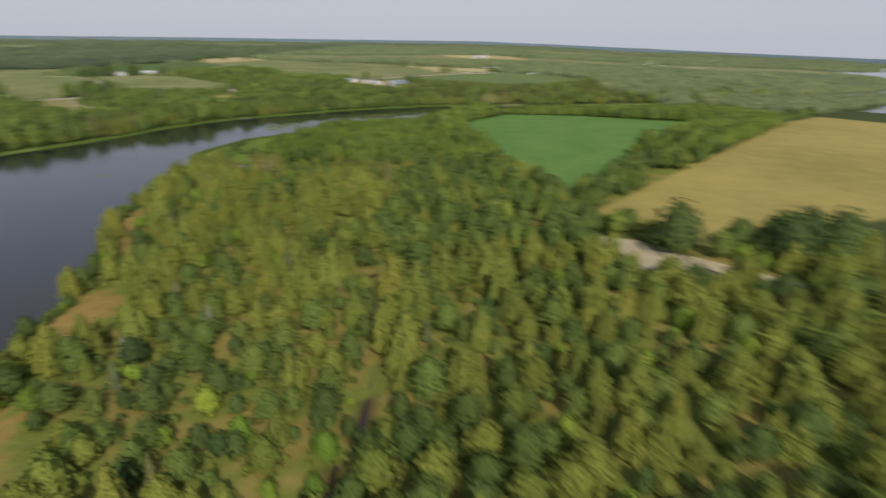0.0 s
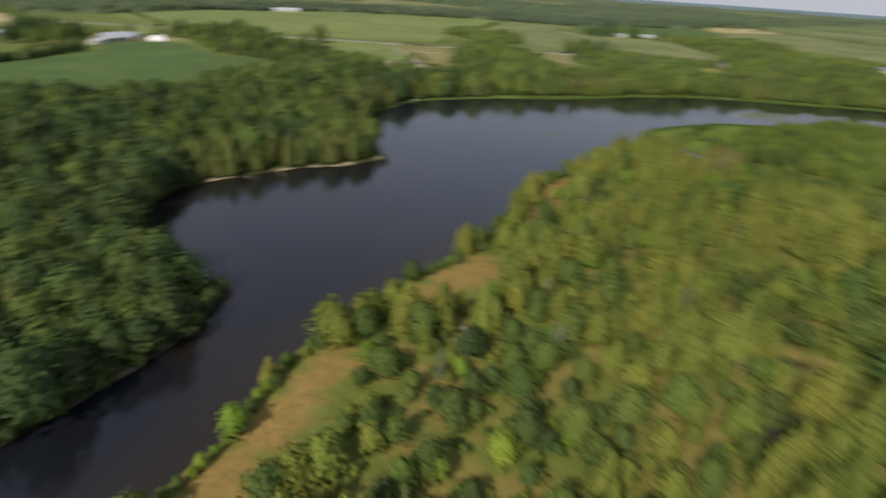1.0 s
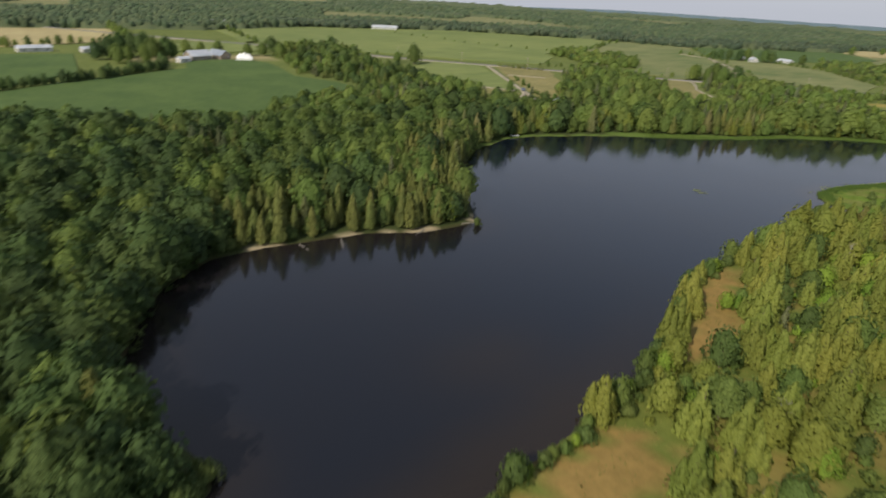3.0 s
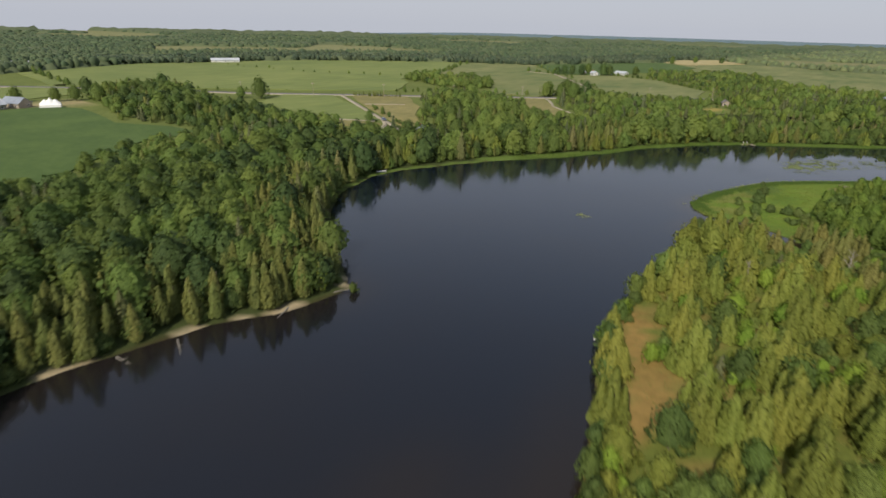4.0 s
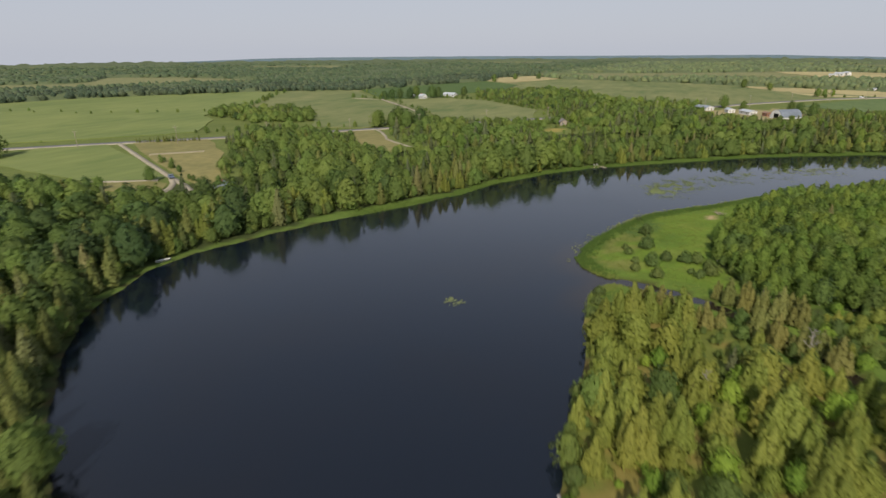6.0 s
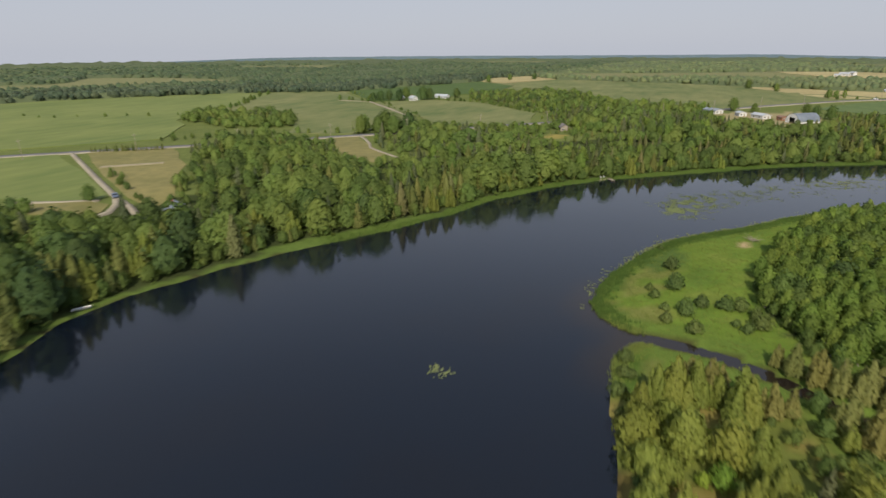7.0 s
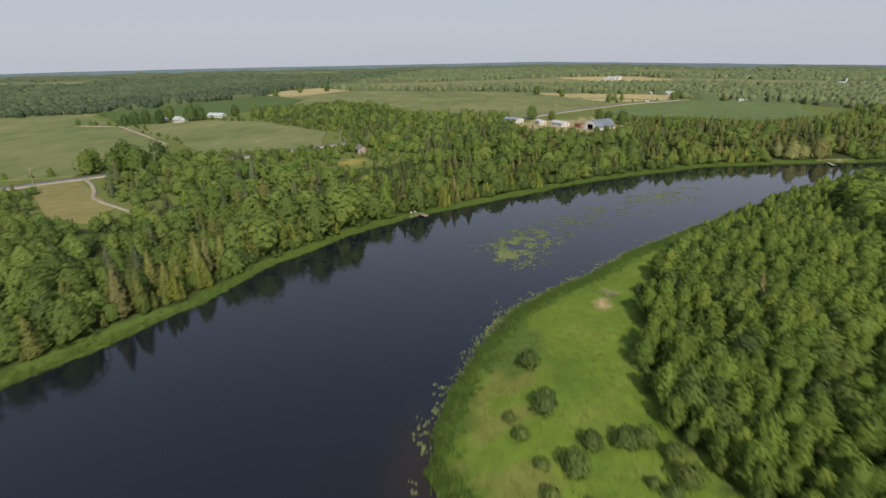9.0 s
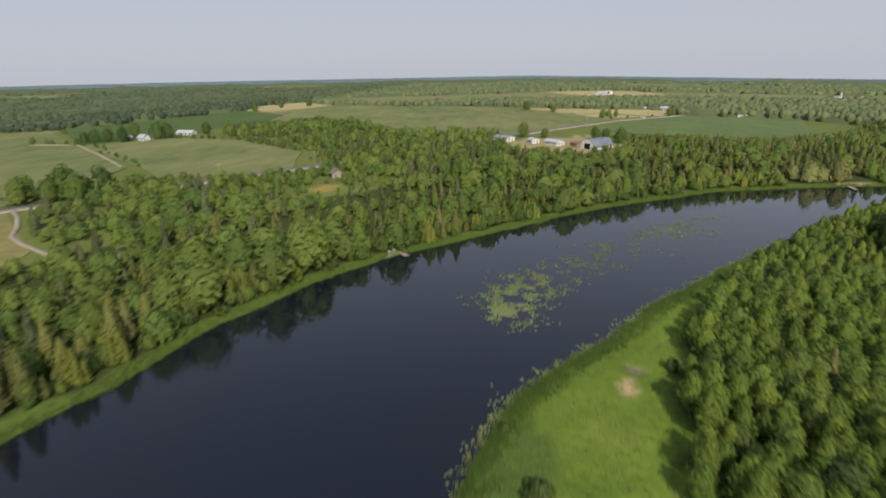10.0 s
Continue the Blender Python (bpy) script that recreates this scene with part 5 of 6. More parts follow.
def car(x, y, turn, paint, label):
    ob = base_at("car", x, y, turn, label, "car", z=float(level(x, y)) + 0.5)
    side = [(-2.1, 0.35), (2.1, 0.35), (2.15, 0.85), (1.2, 0.98), (0.5, 1.42), (-1.1, 1.45), (-1.75, 1.0), (-2.15, 0.92)]
    bm = prism(bmesh.new(), side, -0.85, 0.85)
    bmesh.ops.bevel(bm, geom=bm.edges[:], offset=0.07, segments=1, affect="EDGES")
    part("body", bm, paint, ob)
    part("windscreen", prism(bmesh.new(), [(1.13, 1.0), (0.53, 1.39), (0.6, 1.41), (1.2, 1.02)], -0.7, 0.7), GLASS, ob)
    for s in (-1, 1):
        part("side_window", prism(bmesh.new(), [(0.9, 1.02), (0.42, 1.36), (-1.0, 1.38), (-1.5, 1.04)], *sorted((s * 0.84, s * 0.87))), GLASS, ob)
        for k in (-1.3, 1.3):
            bm = bmesh.new()
            bmesh.ops.create_cone(bm, cap_ends=True, segments=14, radius1=0.34, radius2=0.34, depth=0.22, matrix=Matrix.Translation((k, s * 0.78, 0.34)) @ Matrix.Rotation(radians(90), 4, "X"))
            wheel = part("wheel", bm, RUBBER, ob)
            bm = bmesh.new()
            bmesh.ops.create_cone(bm, cap_ends=True, segments=10, radius1=0.19, radius2=0.19, depth=0.24, matrix=Matrix.Translation((k, s * 0.78, 0.34)) @ Matrix.Rotation(radians(90), 4, "X"))
            part("rim", bm, TIN_PALE, wheel)


car(30, 787, 35, CAR_WHITE, "white car on the far country road")
car(-293, 289.5, -30, CAR_BLUE, "dark blue car parked at the end of a drive")
patch("sand_strip", [(-349, 326), (-331.5, 344), (-329, 341.5), (-346.5, 323.5)], SAND, "narrow strip of bare pale sand in a lot", "sand", 0.5)
patch("sand_bank", [(-150, 421), (-145.5, 426), (-144.5, 428.5), (-149.5, 425.5)], SAND, "small bare sandy landing on the river bank", "sand", 0.15)
patch("field_track", [(-430, 640), (-398, 634), (-399, 631), (-432, 636)], SAND, "pale track across a hay field", "track", 0.6)
strip("stone_wall", [(-394, 632), (-350, 588), (-306, 540)], 1.2, GRAVEL, "low pale stone row between two fields", "wall", 1.0)


strip("path", PATH_S, 1.6, GRAVEL, "narrow pale track along a mown lawn", "path", 0.45)
patch("rough_grass", TAN_S, TANGRASS, "strip of tan grass below a lawn", "grass", 0.22)
strip("driveway", [(-293, 290), (-283, 286.5), (-275, 283)], 2.2, GRAVEL, "short gravel branch of a drive", "driveway", 0.52)


# ---- the river's edge ----
def dock(x, y, turn, l, label):
    ob = base_at("dock", x, y, turn, label, "dock", z=0.0)
    for i in range(int(l / 0.3)):
        part("plank", block(bmesh.new(), -0.9, 0.9, i * 0.3 + 0.01, i * 0.3 + 0.28, 0.42, 0.48), WOOD, ob)
    for yy in (0.3, l - 0.3):
        for xx in (-0.8, 0.8):
            bm = bmesh.new()
            bmesh.ops.create_cone(bm, cap_ends=True, segments=8, radius1=0.09, radius2=0.09, depth=1.9, matrix=Matrix.Translation((xx, yy, -0.2)))
            part("pile", bm, WOOD, ob)
    return ob


def rowboat(x, y, turn, label):
    ob = base_at("rowboat", x, y, turn, label, "boat")
    n, m = 13, 7
    u, v = np.meshgrid(np.linspace(-1, 1, n), np.linspace(-1, 1, m))
    w = 0.75 * (1 - np.abs(u) ** 2.6 * 0.85)
    z = 0.08 + 0.5 * np.abs(v) ** 2.2 + 0.15 * u ** 2
    outer = np.stack([u * 2.1, v * w, z], -1).reshape(-1, 3)
    inner = np.stack([u * 2.02, v * w * 0.94, np.maximum(z - 0.0, 0.14)], -1).reshape(-1, 3)
    idx = np.arange(n * m).reshape(m, n)
    f = np.stack([idx[:-1, :-1], idx[:-1, 1:], idx[1:, 1:], idx[1:, :-1]], -1).reshape(-1, 4)
    part("hull", mesh_np("hull", outer, f[:, ::-1], None, [PAINT], True), None, ob)
    part("lining", mesh_np("lining", inner + (0, 0, 0.02), f, None, [PAINT], True), None, ob)
    for k in (-0.8, 0.2, 1.1):
        part("thwart", block(bmesh.new(), k - 0.14, k + 0.14, -0.55, 0.55, 0.4, 0.44), WOOD, ob)


rowboat(-237.5, 236, 60, "small white rowing boat drawn up on the bank")
dock(-146, 426, -140, 4.5, "small weathered timber dock on the river bank")
dock(56, 530, 170, 9, "pale timber dock below riverside willows")


def chair(x, y, turn):
    ob = base_at("garden_chair", x, y, turn, "white slatted garden chair on a sandy landing", "chair")
    part("seat", block(bmesh.new(), -0.35, 0.35, -0.35, 0.35, 0.36, 0.42, 0.01), PAINT, ob)
    for i in range(4):
        part("slat", block(bmesh.new(), -0.34 + i * 0.18, -0.2 + i * 0.18, 0.33, 0.38, 0.4, 1.15), PAINT, ob)
    for sx in (-0.32, 0.32):
        part("arm", block(bmesh.new(), sx - 0.07, sx + 0.07, -0.4, 0.4, 0.6, 0.64), PAINT, ob)
        for sy in (-0.3, 0.3):
            part("leg", block(bmesh.new(), sx - 0.03, sx + 0.03, sy - 0.03, sy + 0.03, 0, 0.6), PAINT, ob)


chair(-148, 427, 120)
chair(-149.2, 425.6, 130)


def boulder(x, y, r, seed, z=None):
    rng2 = np.random.default_rng(seed)
    bm = bmesh.new()
    bmesh.ops.create_icosphere(bm, subdivisions=2, radius=r)
    off = Vector(rng2.uniform(0, 50, 3))
    for v in bm.verts:
        v.co *= 1 + 0.35 * noise.noise(v.co / r * 1.1 + off)
        v.co.z *= 0.6
    me = bpy.data.meshes.new("boulder")
    bm.to_mesh(me)
    bm.free()
    me.materials.append(STONE)
    ob = new("boulder", me)
    ob.location = (x, y, max(0.0, float(level(x, y))) + r * 0.2)
    tagged(ob, "pale weathered boulder at the water's edge", "boulder", "boulders on the bank")


for i, (x, y, r) in enumerate([(-109.5, 174.5, 0.7), (-109.0, 176, 0.5), (-111.2, 186, 0.8), (-110.6, 187.5, 0.6), (-111.5, 189.5, 0.5), (-104.5, 165, 0.6), (-103.5, 164, 0.4), (-112, 192, 0.4)]):
    boulder(x, y, r * 0.75, i)


def log(x, y, turn, l, seed, label):
    me = trunk_mesh("log", seed, l, 0.16, BARK_PALE, 3, 0.9)
    ob = new("driftwood", me)
    ob.matrix_world = pose(x, y, max(0.05, float(level(x, y))) + 0.1, 88, 0, turn)
    tagged(ob, label, "driftwood", "driftwood on the bank")


for i, (x, y, turn, l) in enumerate([(-164, 140, 30, 5), (-168, 118, 70, 6), (-170, 108, 100, 4), (-110, 178, 10, 4), (-163, 152, 150, 5)]):
    log(x, y, turn, l, i, "bleached fallen log at the water's edge")

# a leafy bough that has fallen into the water at the point
bough = base_at("fallen_bough", -163.5, 159, 40, "leafy green bough fallen into the river", "branch", z=-0.1)
stem = part("stem", trunk_mesh("stem", 5, 6.0, 0.12, BARK, 4, 0.8), None, bough)
stem.matrix_local = pose(0, 0, 0.1, 82, 0, 0)
vs, qs, ns = broad_crown(77, 160, 0.3, 2.6, 1.3, 0.1, 5)
tuft_ob = part("foliage", mesh_np("foliage", vs, qs, None, [LEAF_BROAD], True, ns), None, bough)
tuft_ob.location = (0.0, -5.2, -0.2)


# ---- shrubs on the meadow and along the bank ----
SHRUBS = []
for v in range(4):
    vs, qs, ns = broad_crown(300 + v, 520, 0.2, 2.9, 1.9, 0.02, 8)
    stems = trunk_mesh("stems", 40 + v, 1.7, 0.07, BARK, 5, 1.0)
    SHRUBS.append((mesh_np("foliage", vs, qs, None, [LEAF_SHRUB], True, ns), stems))


def shrub(x, y, s, v, label):
    ob = base_at("willow_shrub", x, y, 73 * v + 40 * x, label, "shrub", "willow shrubs of the bank")
    ob.scale = (s, s, s * 0.9)
    part("stems", SHRUBS[v % 4][1], None, ob)
    part("foliage", SHRUBS[v % 4][0], None, ob)


for i, (x, y, s) in enumerate([(-113.2, 316, 1.2), (-111.6, 302, 1.4), (-105.5, 293, 1.0), (-100.5, 293.5, 1.15), (-97.5, 294, 1.1), (-108.8, 287.5, 1.3), (-112.5, 281.8, 0.8), (-106.7, 278.8, 1.0),
                               (-93.8, 285.5, 1.25), (-94.5, 291, 0.9), (-117.4, 299, 0.6), (-98.6, 285, 0.6), (-96.5, 283, 0.75), (-113.2, 288, 0.65), (-115.8, 294.5, 0.75), (-117, 332, 0.6), (-84, 352, 0.9), (-72, 372, 1.0)]):
    shrub(x, y, s, i, "round dark green willow shrub on a grassy meadow")
srng = np.random.default_rng(21)
for i in range(70):
    y = srng.uniform(62, 262)
    near_e = [(px, py) for px, py in E_LINE if abs(py - y) < 4]
    if near_e:
        px, py = near_e[0]
        shrub(px + srng.uniform(1.2, 4.0), py, srng.uniform(0.5, 0.95), i, "leafy green shrub overhanging the river bank")

for i in range(120):
    px, py = W_LINE[srng.integers(0, len(W_LINE))]
    while not (-40 < py < 200 and px < -70):
        px, py = W_LINE[srng.integers(0, len(W_LINE))]
    x, y = px + srng.normal(0, 2.6), py + srng.normal(0, 2.6)
    if not inside(RIVER, x, y) and away(W_LINE, x, y) > 1.0:
        shrub(x, y, srng.uniform(0.6, 1.3), i, "leafy green shrub overhanging the river bank")

for i, (px, py) in enumerate(rough_line(WEST[4:13], 1.7, 0.4, 91)):
    x, y = px - srng.uniform(0.5, 3.4), py - srng.uniform(-0.6, 1.4)
    if not inside(RIVER, x, y):
        shrub(x, y, srng.uniform(0.55, 1.15), i, "leafy green shrub overhanging the river bank")

# brush pile by the bare spot on the meadow
pile = base_at("brush_pile", -91.5, 350.5, 0, "heap of dry brown brushwood on a meadow", "brush pile")
prng = np.random.default_rng(3)
for i in range(26):
    st = part("stick", trunk_mesh("stick", 60 + i, prng.uniform(1.5, 3.2), 0.05, WOOD, 1, 0.5), None, pile)
    st.matrix_local = pose(prng.uniform(-1, 1), prng.uniform(-1, 1), prng.uniform(0.1, 0.8), prng.uniform(60, 95), 0, prng.uniform(0, 360))


# reeds: belts of upright blades along the shores
def reed_belt(name, line, keep, width, count, tall, seed, label, offset=0.0, material=None):
    r = np.random.default_rng(seed)
    pts = np.array(line)
    pts = pts[keep(pts[:, 0], pts[:, 1])]
    k = r.integers(0, len(pts), count)
    at = pts[k] + r.normal(0, 1, (count, 2)) * 2.2
    d = np.minimum(away(W_LINE, at[:, 0], at[:, 1]), away(E_LINE, at[:, 0], at[:, 1])) * np.where(inside(RIVER, at[:, 0], at[:, 1]), -1, 1)
    at = at[(d > -0.3 + offset) & (d < width) & (away(C_LINE, at[:, 0], at[:, 1]) > 2.0)]
    z = np.maximum(level(at[:, 0], at[:, 1]), -0.1)
    n = len(at)
    vs = []
    for j in range(7):
        w = r.uniform(0, 6.28, n)
        bx, by = r.normal(0, 0.35, n), r.normal(0, 0.35, n)
        h = tall * r.uniform(0.6, 1.15, n)
        wd = r.uniform(0.05, 0.13, n)
        lean = r.normal(0, 0.22, (n, 2)) * h[:, None]
        a = np.stack([at[:, 0] + bx - wd * np.cos(w), at[:, 1] + by - wd * np.sin(w), z], 1)
        c = np.stack([at[:, 0] + bx + wd * np.cos(w), at[:, 1] + by + wd * np.sin(w), z], 1)
        t = np.stack([at[:, 0] + bx + lean[:, 0], at[:, 1] + by + lean[:, 1], z + h], 1)
        vs.append(np.stack([a, c, t], 1).reshape(-1, 3))
    vs = facing(np.concatenate(vs), (-0.1, -0.9, 0.4))
    tagged(new(name, mesh_np(name, vs, None, np.arange(len(vs)).reshape(-1, 3), [material or LEAF_REED], True, np.tile((-0.1, -0.5, 0.86), (len(vs), 1)))), label, "reeds", kind="stuff")


reed_belt("reeds", rough_line(EAST, 1.2, 0.3, 8), lambda x, y: (y > 274) & (y < 440) & (x < 20), 5.5, 6500, 0.8, 31, "belt of dark green reeds along a meadow shore", 0.6, LEAF_SEDGE)
reed_belt("reeds", rough_line(EAST, 1.2, 0.3, 8), lambda x, y: (y > 255) & (y < 276), 2.5, 900, 0.7, 34, "yellow-green reeds at a creek's mouth")
reed_belt("water_grass", rough_line(EAST, 1.2, 0.9, 18), lambda x, y: (y > 316) & (y < 440) & (x < 20), 0.5, 1800, 0.5, 35, "pale fringe of water grass before the reeds", -1.0, LEAF_FRINGE)
reed_belt("sedge", rough_line(WEST, 1.5, 0.3, 9), lambda x, y: (y > 300) & (y < 545) & (x < 120), 5.5, 6500, 0.8, 32, "green sedge along the wooded bank", 0.0, LEAF_SEDGE)
mr_ = np.random.default_rng(17)
mx, my = mr_.uniform(-132, -35, 15000), mr_.uniform(254, 425, 15000)
ok = inside(MEADOW, mx, my) & ~inside(RIVER, mx, my) & (away(C_LINE, mx, my) > 2.2)
mx, my = mx[ok], my[ok]
mz = level(mx, my)
vs = []
for j in range(4):
    w, h = mr_.uniform(0, 6.28, len(mx)), mr_.uniform(0.1, 0.3, len(mx))
    bx, by, wd = mr_.normal(0, 0.3, len(mx)), mr_.normal(0, 0.3, len(mx)), mr_.uniform(0.08, 0.2, len(mx))
    vs.append(np.stack([np.stack([mx + bx - wd * np.cos(w), my + by - wd * np.sin(w), mz], 1), np.stack([mx + bx + wd * np.cos(w), my + by + wd * np.sin(w), mz], 1),
                        np.stack([mx + bx + mr_.normal(0, 0.2, len(mx)), my + by + mr_.normal(0, 0.2, len(mx)), mz + h], 1)], 1).reshape(-1, 3))
vs = facing(np.concatenate(vs), (-0.1, -0.9, 0.4))
tagged(new("meadow_grass", mesh_np("meadow_grass", vs, None, np.arange(len(vs)).reshape(-1, 3), [LEAF_REED], True, np.tile((-0.1, -0.4, 0.9), (len(vs), 1)))), "tufts of long green meadow grass", "grass", kind="stuff")


# dry grass in the clearings and between the cedars
dx, dy = mr_.uniform(-112, 30, 16000), mr_.uniform(36, 200, 16000)
bare = inside(CLEAR_A, dx, dy) | inside(CLEAR_B, dx, dy) | inside(CLEAR_C, dx, dy)
ok = (mr_.uniform(size=len(dx)) < np.where(bare, 0.35, 0.5)) & (away(E_LINE, dx, dy) < away(W_LINE, dx, dy)) & ~inside(RIVER, dx, dy) & (away(E_LINE, dx, dy) > 1.5) & (away(STRETCH, dx, dy) < 60) & (away(C_LINE, dx, dy) > 2.5)
dx, dy = dx[ok], dy[ok]
dz = level(dx, dy)
vs = []
for j in range(5):
    w, h = mr_.uniform(0, 6.28, len(dx)), mr_.uniform(0.1, 0.28, len(dx))
    bx, by, wd = dx + mr_.normal(0, 0.4, len(dx)), dy + mr_.normal(0, 0.4, len(dx)), mr_.uniform(0.08, 0.22, len(dx))
    vs.append(np.stack([np.stack([bx - wd * np.cos(w), by - wd * np.sin(w), dz - 0.05], 1), np.stack([bx + wd * np.cos(w), by + wd * np.sin(w), dz - 0.05], 1),
                        np.stack([bx + mr_.normal(0, 0.25, len(dx)), by + mr_.normal(0, 0.25, len(dx)), dz + h], 1)], 1).reshape(-1, 3))
vs = facing(np.concatenate(vs), (0.5, -0.8, 0.4))
up = np.tile((-0.1, -0.5, 0.86), (len(vs), 1))
tagged(new("dry_grass", mesh_np("dry_grass", vs, None, np.arange(len(vs)).reshape(-1, 3), [LEAF_DRY], True, up)), "tufts of tan dry grass between trees", "grass", kind="stuff")


# lily pads and floating weed
def lilies(name, spots, count, seed, label, material=None):
    r = np.random.default_rng(seed)
    vs, qs = [], []
    m = 0
    for i in range(count):
        x, y, sx, sy = spots[r.integers(0, len(spots))]
        cx, cy = x + r.normal(0, sx), y + r.normal(0, sy)
        if (count > 100 and noise.noise((cx / 3.5, cy / 3.5, 2.2)) < -0.02) or not inside(RIVER, cx, cy):
            continue
        for j in range(3):
            px, py, rad_ = cx + r.normal(0, 0.5), cy + r.normal(0, 0.5), r.uniform(0.15, 0.34)
            a0 = r.uniform(0, 6.28)
            ring = [(px + rad_ * r.uniform(0.85, 1.1) * math.cos(a0 + 6.0 * k / 5), py + rad_ * math.sin(a0 + 6.0 * k / 5), 0.02 + r.uniform(0, 0.05)) for k in range(6)]
            vs += ring
            qs += [(m, m + 1, m + 2, m + 3), (m, m + 3, m + 4, m + 5)]
            m += 6
    tagged(new(name, mesh_np(name, np.array(vs), np.array(qs), None, [material or LEAF_LILY])), label, "water plants", kind="stuff")


lilies("lily_pads", [(-114, 388, 3.5, 5), (-110, 396, 4, 4), (-104, 396, 4, 5), (-115, 380, 2, 3), (-98, 408, 5, 4), (-88, 418, 6, 4), (-74, 432, 7, 4), (-50, 452, 9, 4), (-112, 384, 5, 7), (-108, 400, 5, 5)], 2600, 41, "patches of yellow-green lily pads on the river")
lilies("floating_weed", [(-150, 245, 1.8, 0.7), (-151.5, 245.5, 1.0, 0.5), (-149, 244, 3.2, 1.3)], 18, 42, "small clump of floating yellowish weed")
# pale pads added to imitate a streak of sheen on the river
lilies("pondweed", [(-62, 446, 5, 2.5), (-52, 455, 5, 2.5), (-42, 462, 5, 2), (-30, 471, 6, 1.5)], 420, 44, "thin scatter of pale pads standing in for water sheen", LEAF_FRINGE)
lilies("shore_lilies", [(x - 1.2, y + 0.6, 0.8, 1.6) for x, y in E_LINE if 285 < y < 440 and x < 15], 260, 43, "broken fringe of lily pads beside the reeds")


# ---- trees that stand alone, hedges and rows ----
def lone(k, x, y, s, v, label):
    make, mat, bark, name, text, th, reach = KINDS[k]
    ob = base_at(name, x, y, 57 * v, label, "tree", "trees among the fields")
    ob.scale = (s, s, s)
    part("trunk", proto[k, v % VARIANTS][0], None, ob)
    part("crown", proto[k, v % VARIANTS][1], None, ob)


for i, (k, x, y, s) in enumerate([("broad", -413, 291, 1.6), ("broad", -423, 283, 0.9),
                                  ("oak", -372, 650, 1.3), ("oak", -384, 652, 1.2), ("oak", -391, 648, 1.1), ("oak", -398, 646, 0.9), ("oak", -356, 668, 1.5), ("oak", -352, 674, 1.3), ("broad", -378, 676, 1.3), ("broad", -334, 700, 1.1), ("broad", -297, 283, 0.7), ("broad", -325, 312.5, 0.36), ("broad", -309.5, 304, 0.36), ("broad", -287, 293, 0.28), ("broad", -284, 292.5, 0.3), ("broad", -280, 291, 0.3), ("spruce", -272.5, 276.5, 1.0), ("oak", -268, 282, 0.9), ("broad", -256, 284, 1.1), ("broad", -255, 292, 1.0), ("oak", -266, 281, 1.0), ("broad", -256, 246, 1.0), ("oak", -257, 254, 1.1), ("broad", -276, 461, 1.4), ("oak", -271, 470, 1.5), ("broad", -284, 466, 1.5), ("oak", -291, 476, 1.4),
                                  ("broad", -296, 456, 1.3), ("broad", -298, 464, 1.2), ("broad", -291, 470, 1.1), ("broad", -286, 460, 1.2), ("broad", -280, 472, 1.0), ("spruce", -272, 440, 1.0),
                                  ("broad", -385, 940, 1.3), ("broad", -376, 1010, 1.1), ("broad", -345, 1035, 1.1), ("broad", -64, 905, 1.2), ("broad", -40, 868, 1.0), ("broad", -5, 790, 1.0), ("broad", 2, 800, 0.85), ("poplar", 8, 796, 0.9),
                                  ("broad", 60, 808, 1.0), ("broad", 66, 815, 0.9), ("broad", -88, 655, 1.2), ("broad", -74, 650, 0.8), ("broad", -38, 628, 1.0), ("broad", -42, 640, 1.0), ("broad", -30, 620, 1.1),
                                  ("oak", -460, 96, 1.3), ("oak", -462, 103, 1.6), ("oak", -472, 110, 1.7), ("oak", -474, 123, 1.6), ("broad", -464, 128, 1.5), ("oak", -466, 136, 1.5), ("oak", -499, 121, 1.5), ("oak", -507, 130, 1.4), ("oak", -494, 215, 1.3), ("broad", -468, 140, 1.2), ("broad", -474, 150, 1.2), ("broad", -478, 160, 1.0), ("broad", -480, 172, 1.1), ("broad", -472, 190, 1.0), ("broad", -470, 200, 1.1), ("broad", -444, 120, 1.2), ("broad", -450, 112, 1.1), ("broad", -440, 105, 1.3),
                                  ("oak", 66, 152, 1.9), ("broad", 58, 172, 0.9), ("oak", 69, 160, 1.2), ("broad", 72, 161, 0.9), ("oak", 95, 146, 1.8), ("oak", 101, 149, 1.7), ("broad", 86, 156, 1.2), ("oak", 110, 148, 1.8)]):
    lone(k, x, y, s * 1.05, i, "full round leafy tree standing among fields")

for i, (x, y, s) in enumerate([(-69, 184, 0.85), (-83, 204, 0.70), (-70, 162, 0.60), (-91, 142, 0.55), (-98, 173, 0.5), (-96.5, 175, 0.42), (-91, 178, 0.5), (-92.5, 180, 0.4), (-83, 184, 0.5), (-85, 182, 0.45), (-88, 196, 0.45)]):
    lone("lime", x, y, s, i, "bright lime-green young tree among olive cedars")

def dead_tree(x, y, s, v):
    ob = base_at("dead_tree", x, y, 90 * v, "bleached leafless tree among olive cedars", "tree", "dead trees of the low land")
    ob.scale = (s, s, s)
    part("trunk", trunk_mesh("trunk", 200 + v, 7.0, 0.2, BARK_PALE, 0, 1.0), None, ob)
    for i in range(9):
        limb = part("limb", trunk_mesh("limb", 220 + 9 * v + i, 2.6 - 0.15 * i, 0.07, BARK_PALE, 3, 0.6), None, ob)
        limb.matrix_local = pose(0, 0, 2.2 + 0.5 * i, 38 + 4 * (i % 3), 0, 137 * i)


for i, (x, y, s) in enumerate([(-77, 243.5, 1.1), (-95, 222.5, 0.9), (-59, 92, 1.0), (-72.3, 143.5, 0.9), (-48.5, 105, 1.0), (-62, 120, 0.8)]):
    dead_tree(x, y, s, i)

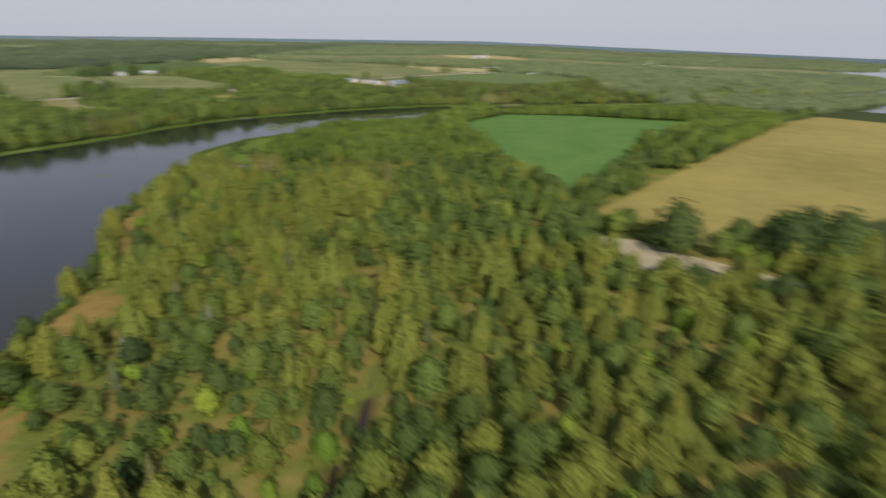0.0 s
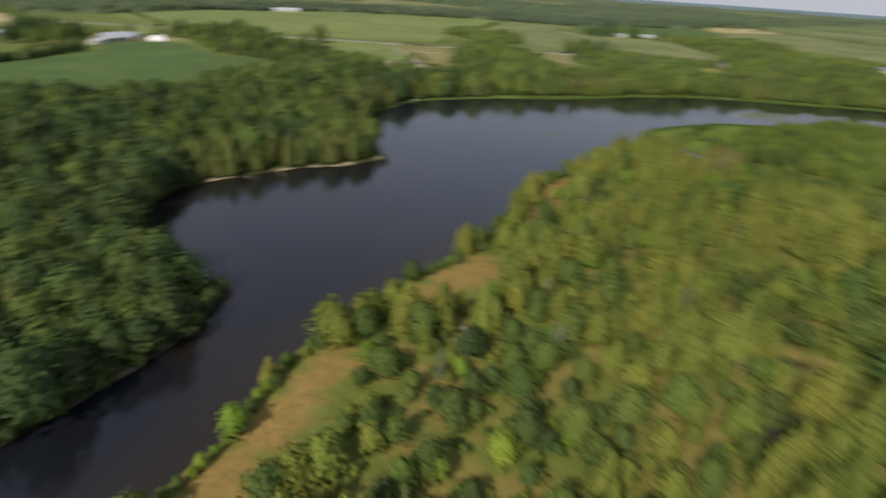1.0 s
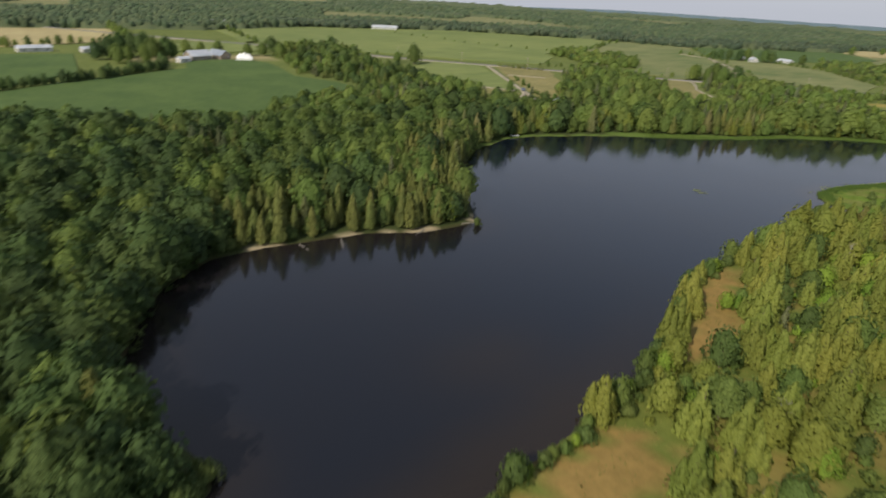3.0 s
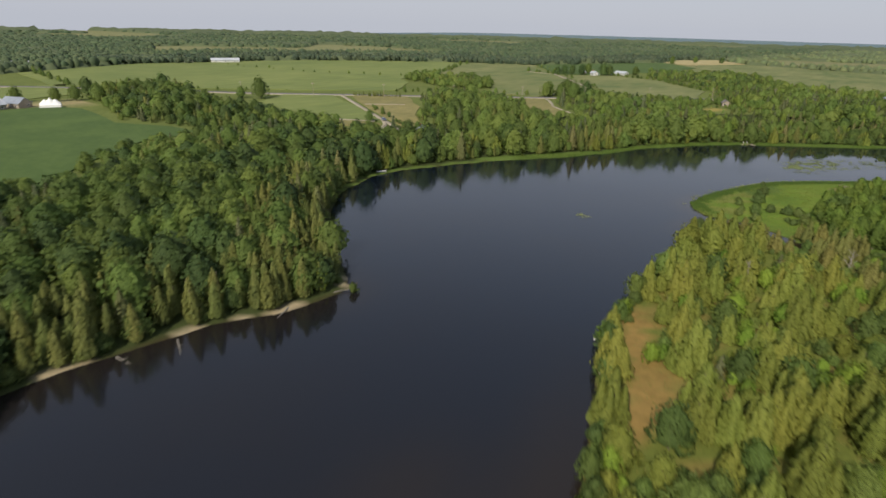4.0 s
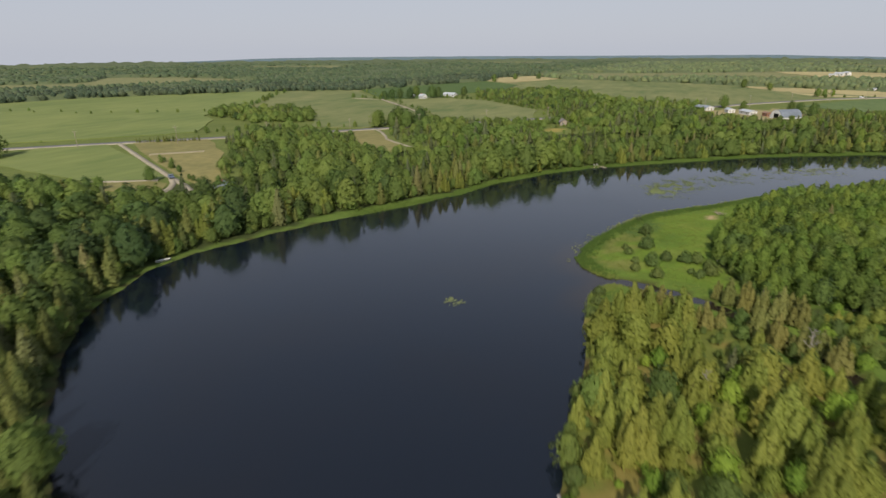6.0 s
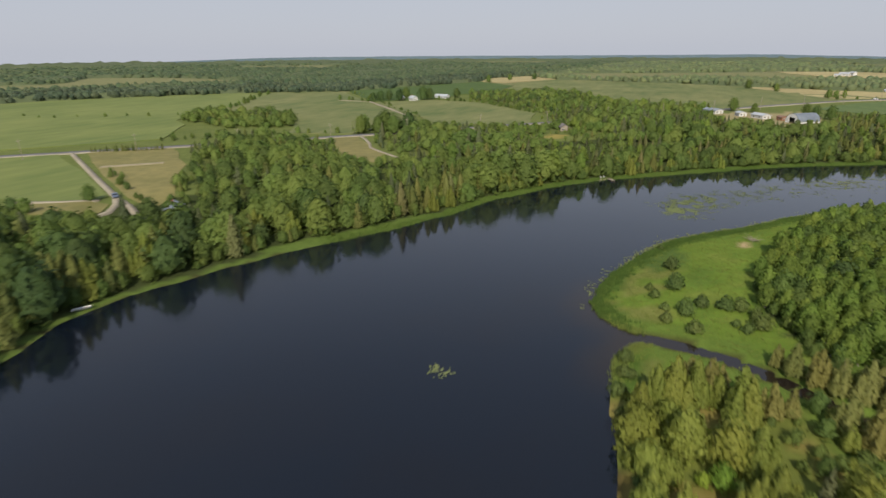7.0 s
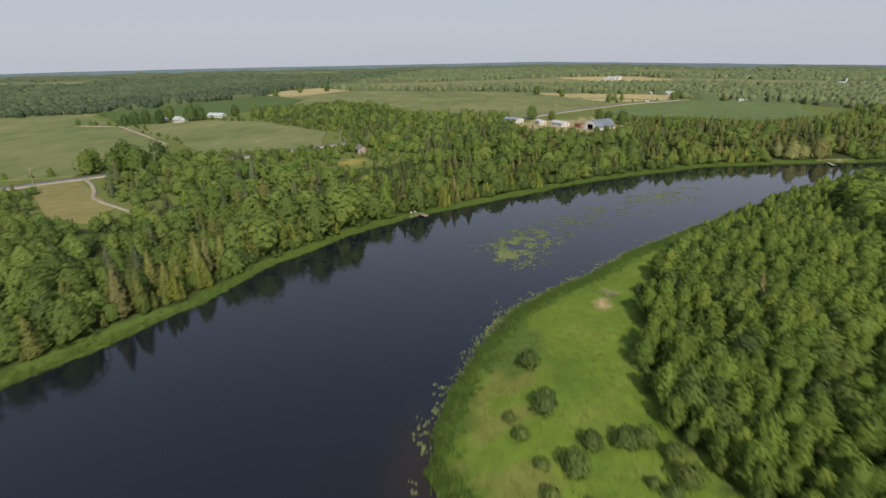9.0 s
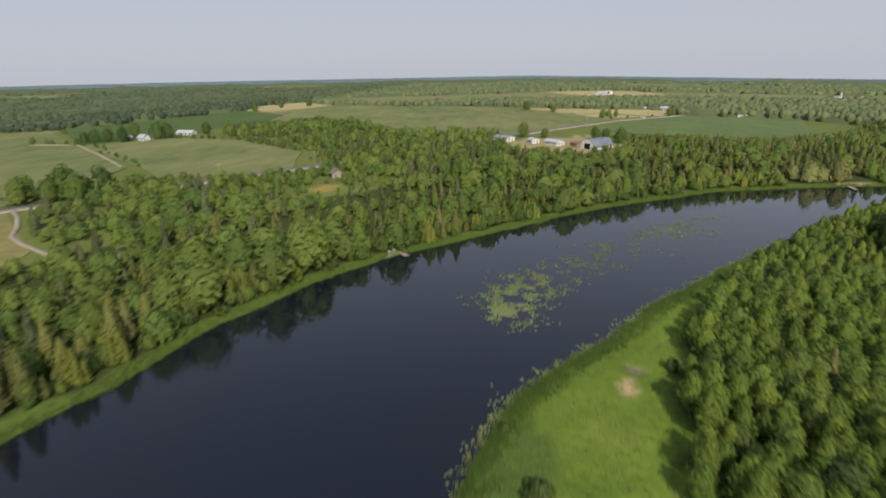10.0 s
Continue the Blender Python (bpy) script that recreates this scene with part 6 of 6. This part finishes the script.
for i, (k, x, y, s, label) in enumerate([("lime", -166.5, 150, 0.75, "bright yellow-green young tree on a river point"), ("lime", -168.5, 153.5, 0.6, "bright yellow-green young tree on a river point"),
                                         ("willow", -226, 187, 1.35, "large rounded grey-green willow over the river bank"), ("willow", -231, 196, 1.2, "large rounded grey-green willow over the river bank"),
                                         ("spruce", -214, 438, 1.25, "tall silvery spruce above green trees"), ("spruce", -263, 422, 0.95, "silvery spruce beside a gravel lane"), ("worn", -150, 433, 1.1, "browned spruce on the wooded bank")]):
    lone(k, x, y, s, i, label)

lone("worn", -59, 345, 0.9, 2, "rusty brown dying tree among green poplars")
HEDGES = [([(-340, 20), (-362, 55), (-384, 92), (-412, 124)], 2.9, 0.72), ([(-412, 124), (-440, 128)], 3.2, 0.75), ([(-700, 240), (-560, 224), (-500, 262)], 9, 0.6),
          ([(-394, 640), (-345, 590), (-300, 545)], 9, 0.35), ([(-345, 672), (-292, 658), (-228, 596)], 6, 0.5), ([(50, 196), (88, 260), (140, 315), (205, 402), (300, 475)], 4.5, 0.85), ([(52, 200), (70, 240), (96, 280)], 4.5, 0.7),
          ([(-388, 350), (-362, 370)], 1.7, 0.4), ([(-335, 320), (-300, 300)], 7, 0.35), ([(-432, 640), (-400, 640)], 8, 0.6), ([(-490, 740), (-400, 660)], 16, 0.4), ([(-440, 330), (-560, 225)], 15, 0.3), ([(-388, 392), (-345, 432)], 7, 0.5),
          ([(-700, 430), (-560, 445), (-470, 500)], 16, 0.35), ([(-310, 452), (-340, 440), (-385, 398)], 8, 0.5), ([(-480, 545), (-560, 690)], 12, 0.6), ([(0, 780), (70, 815)], 14, 0.5), ([(-560, 20), (-532, 52), (-571, 121)], 7, 0.8), ([(-690, 130), (-575, 128)], 8, 0.9)]
hr = np.random.default_rng(51)
BUSH = {}
for k in ("broad", "spire", "oak"):
    for v in range(3):
        vs, qs, ns = KINDS[k][0](70 + v, 170, 2.0, 3)
        BUSH.setdefault(k, []).append(mesh_np("hedge_bush", vs, None, qs, [KINDS[k][1]], True, ns))

for i, (line, step, s) in enumerate(HEDGES):
    k = "spire" if i == 7 else "oak" if i < 2 else "broad"
    for x, y in rough_line(line, step, step * 0.18, 60 + i):
        f = s * hr.uniform(0.6, 1.2)
        ob = new("young_cedar" if k == "spire" else "hedge_bush", BUSH[k][hr.integers(0, 3)])
        ob.matrix_world = pose(x, y, float(level(x, y)) - 0.4 * f, 0, 0, hr.uniform(0, 360)) @ Matrix.Diagonal((f, f, f, 1))
        tagged(ob, "young narrow cedar in a planted row" if k == "spire" else "leafy green bush in a row between fields", "shrub", "bushes in hedgerows")
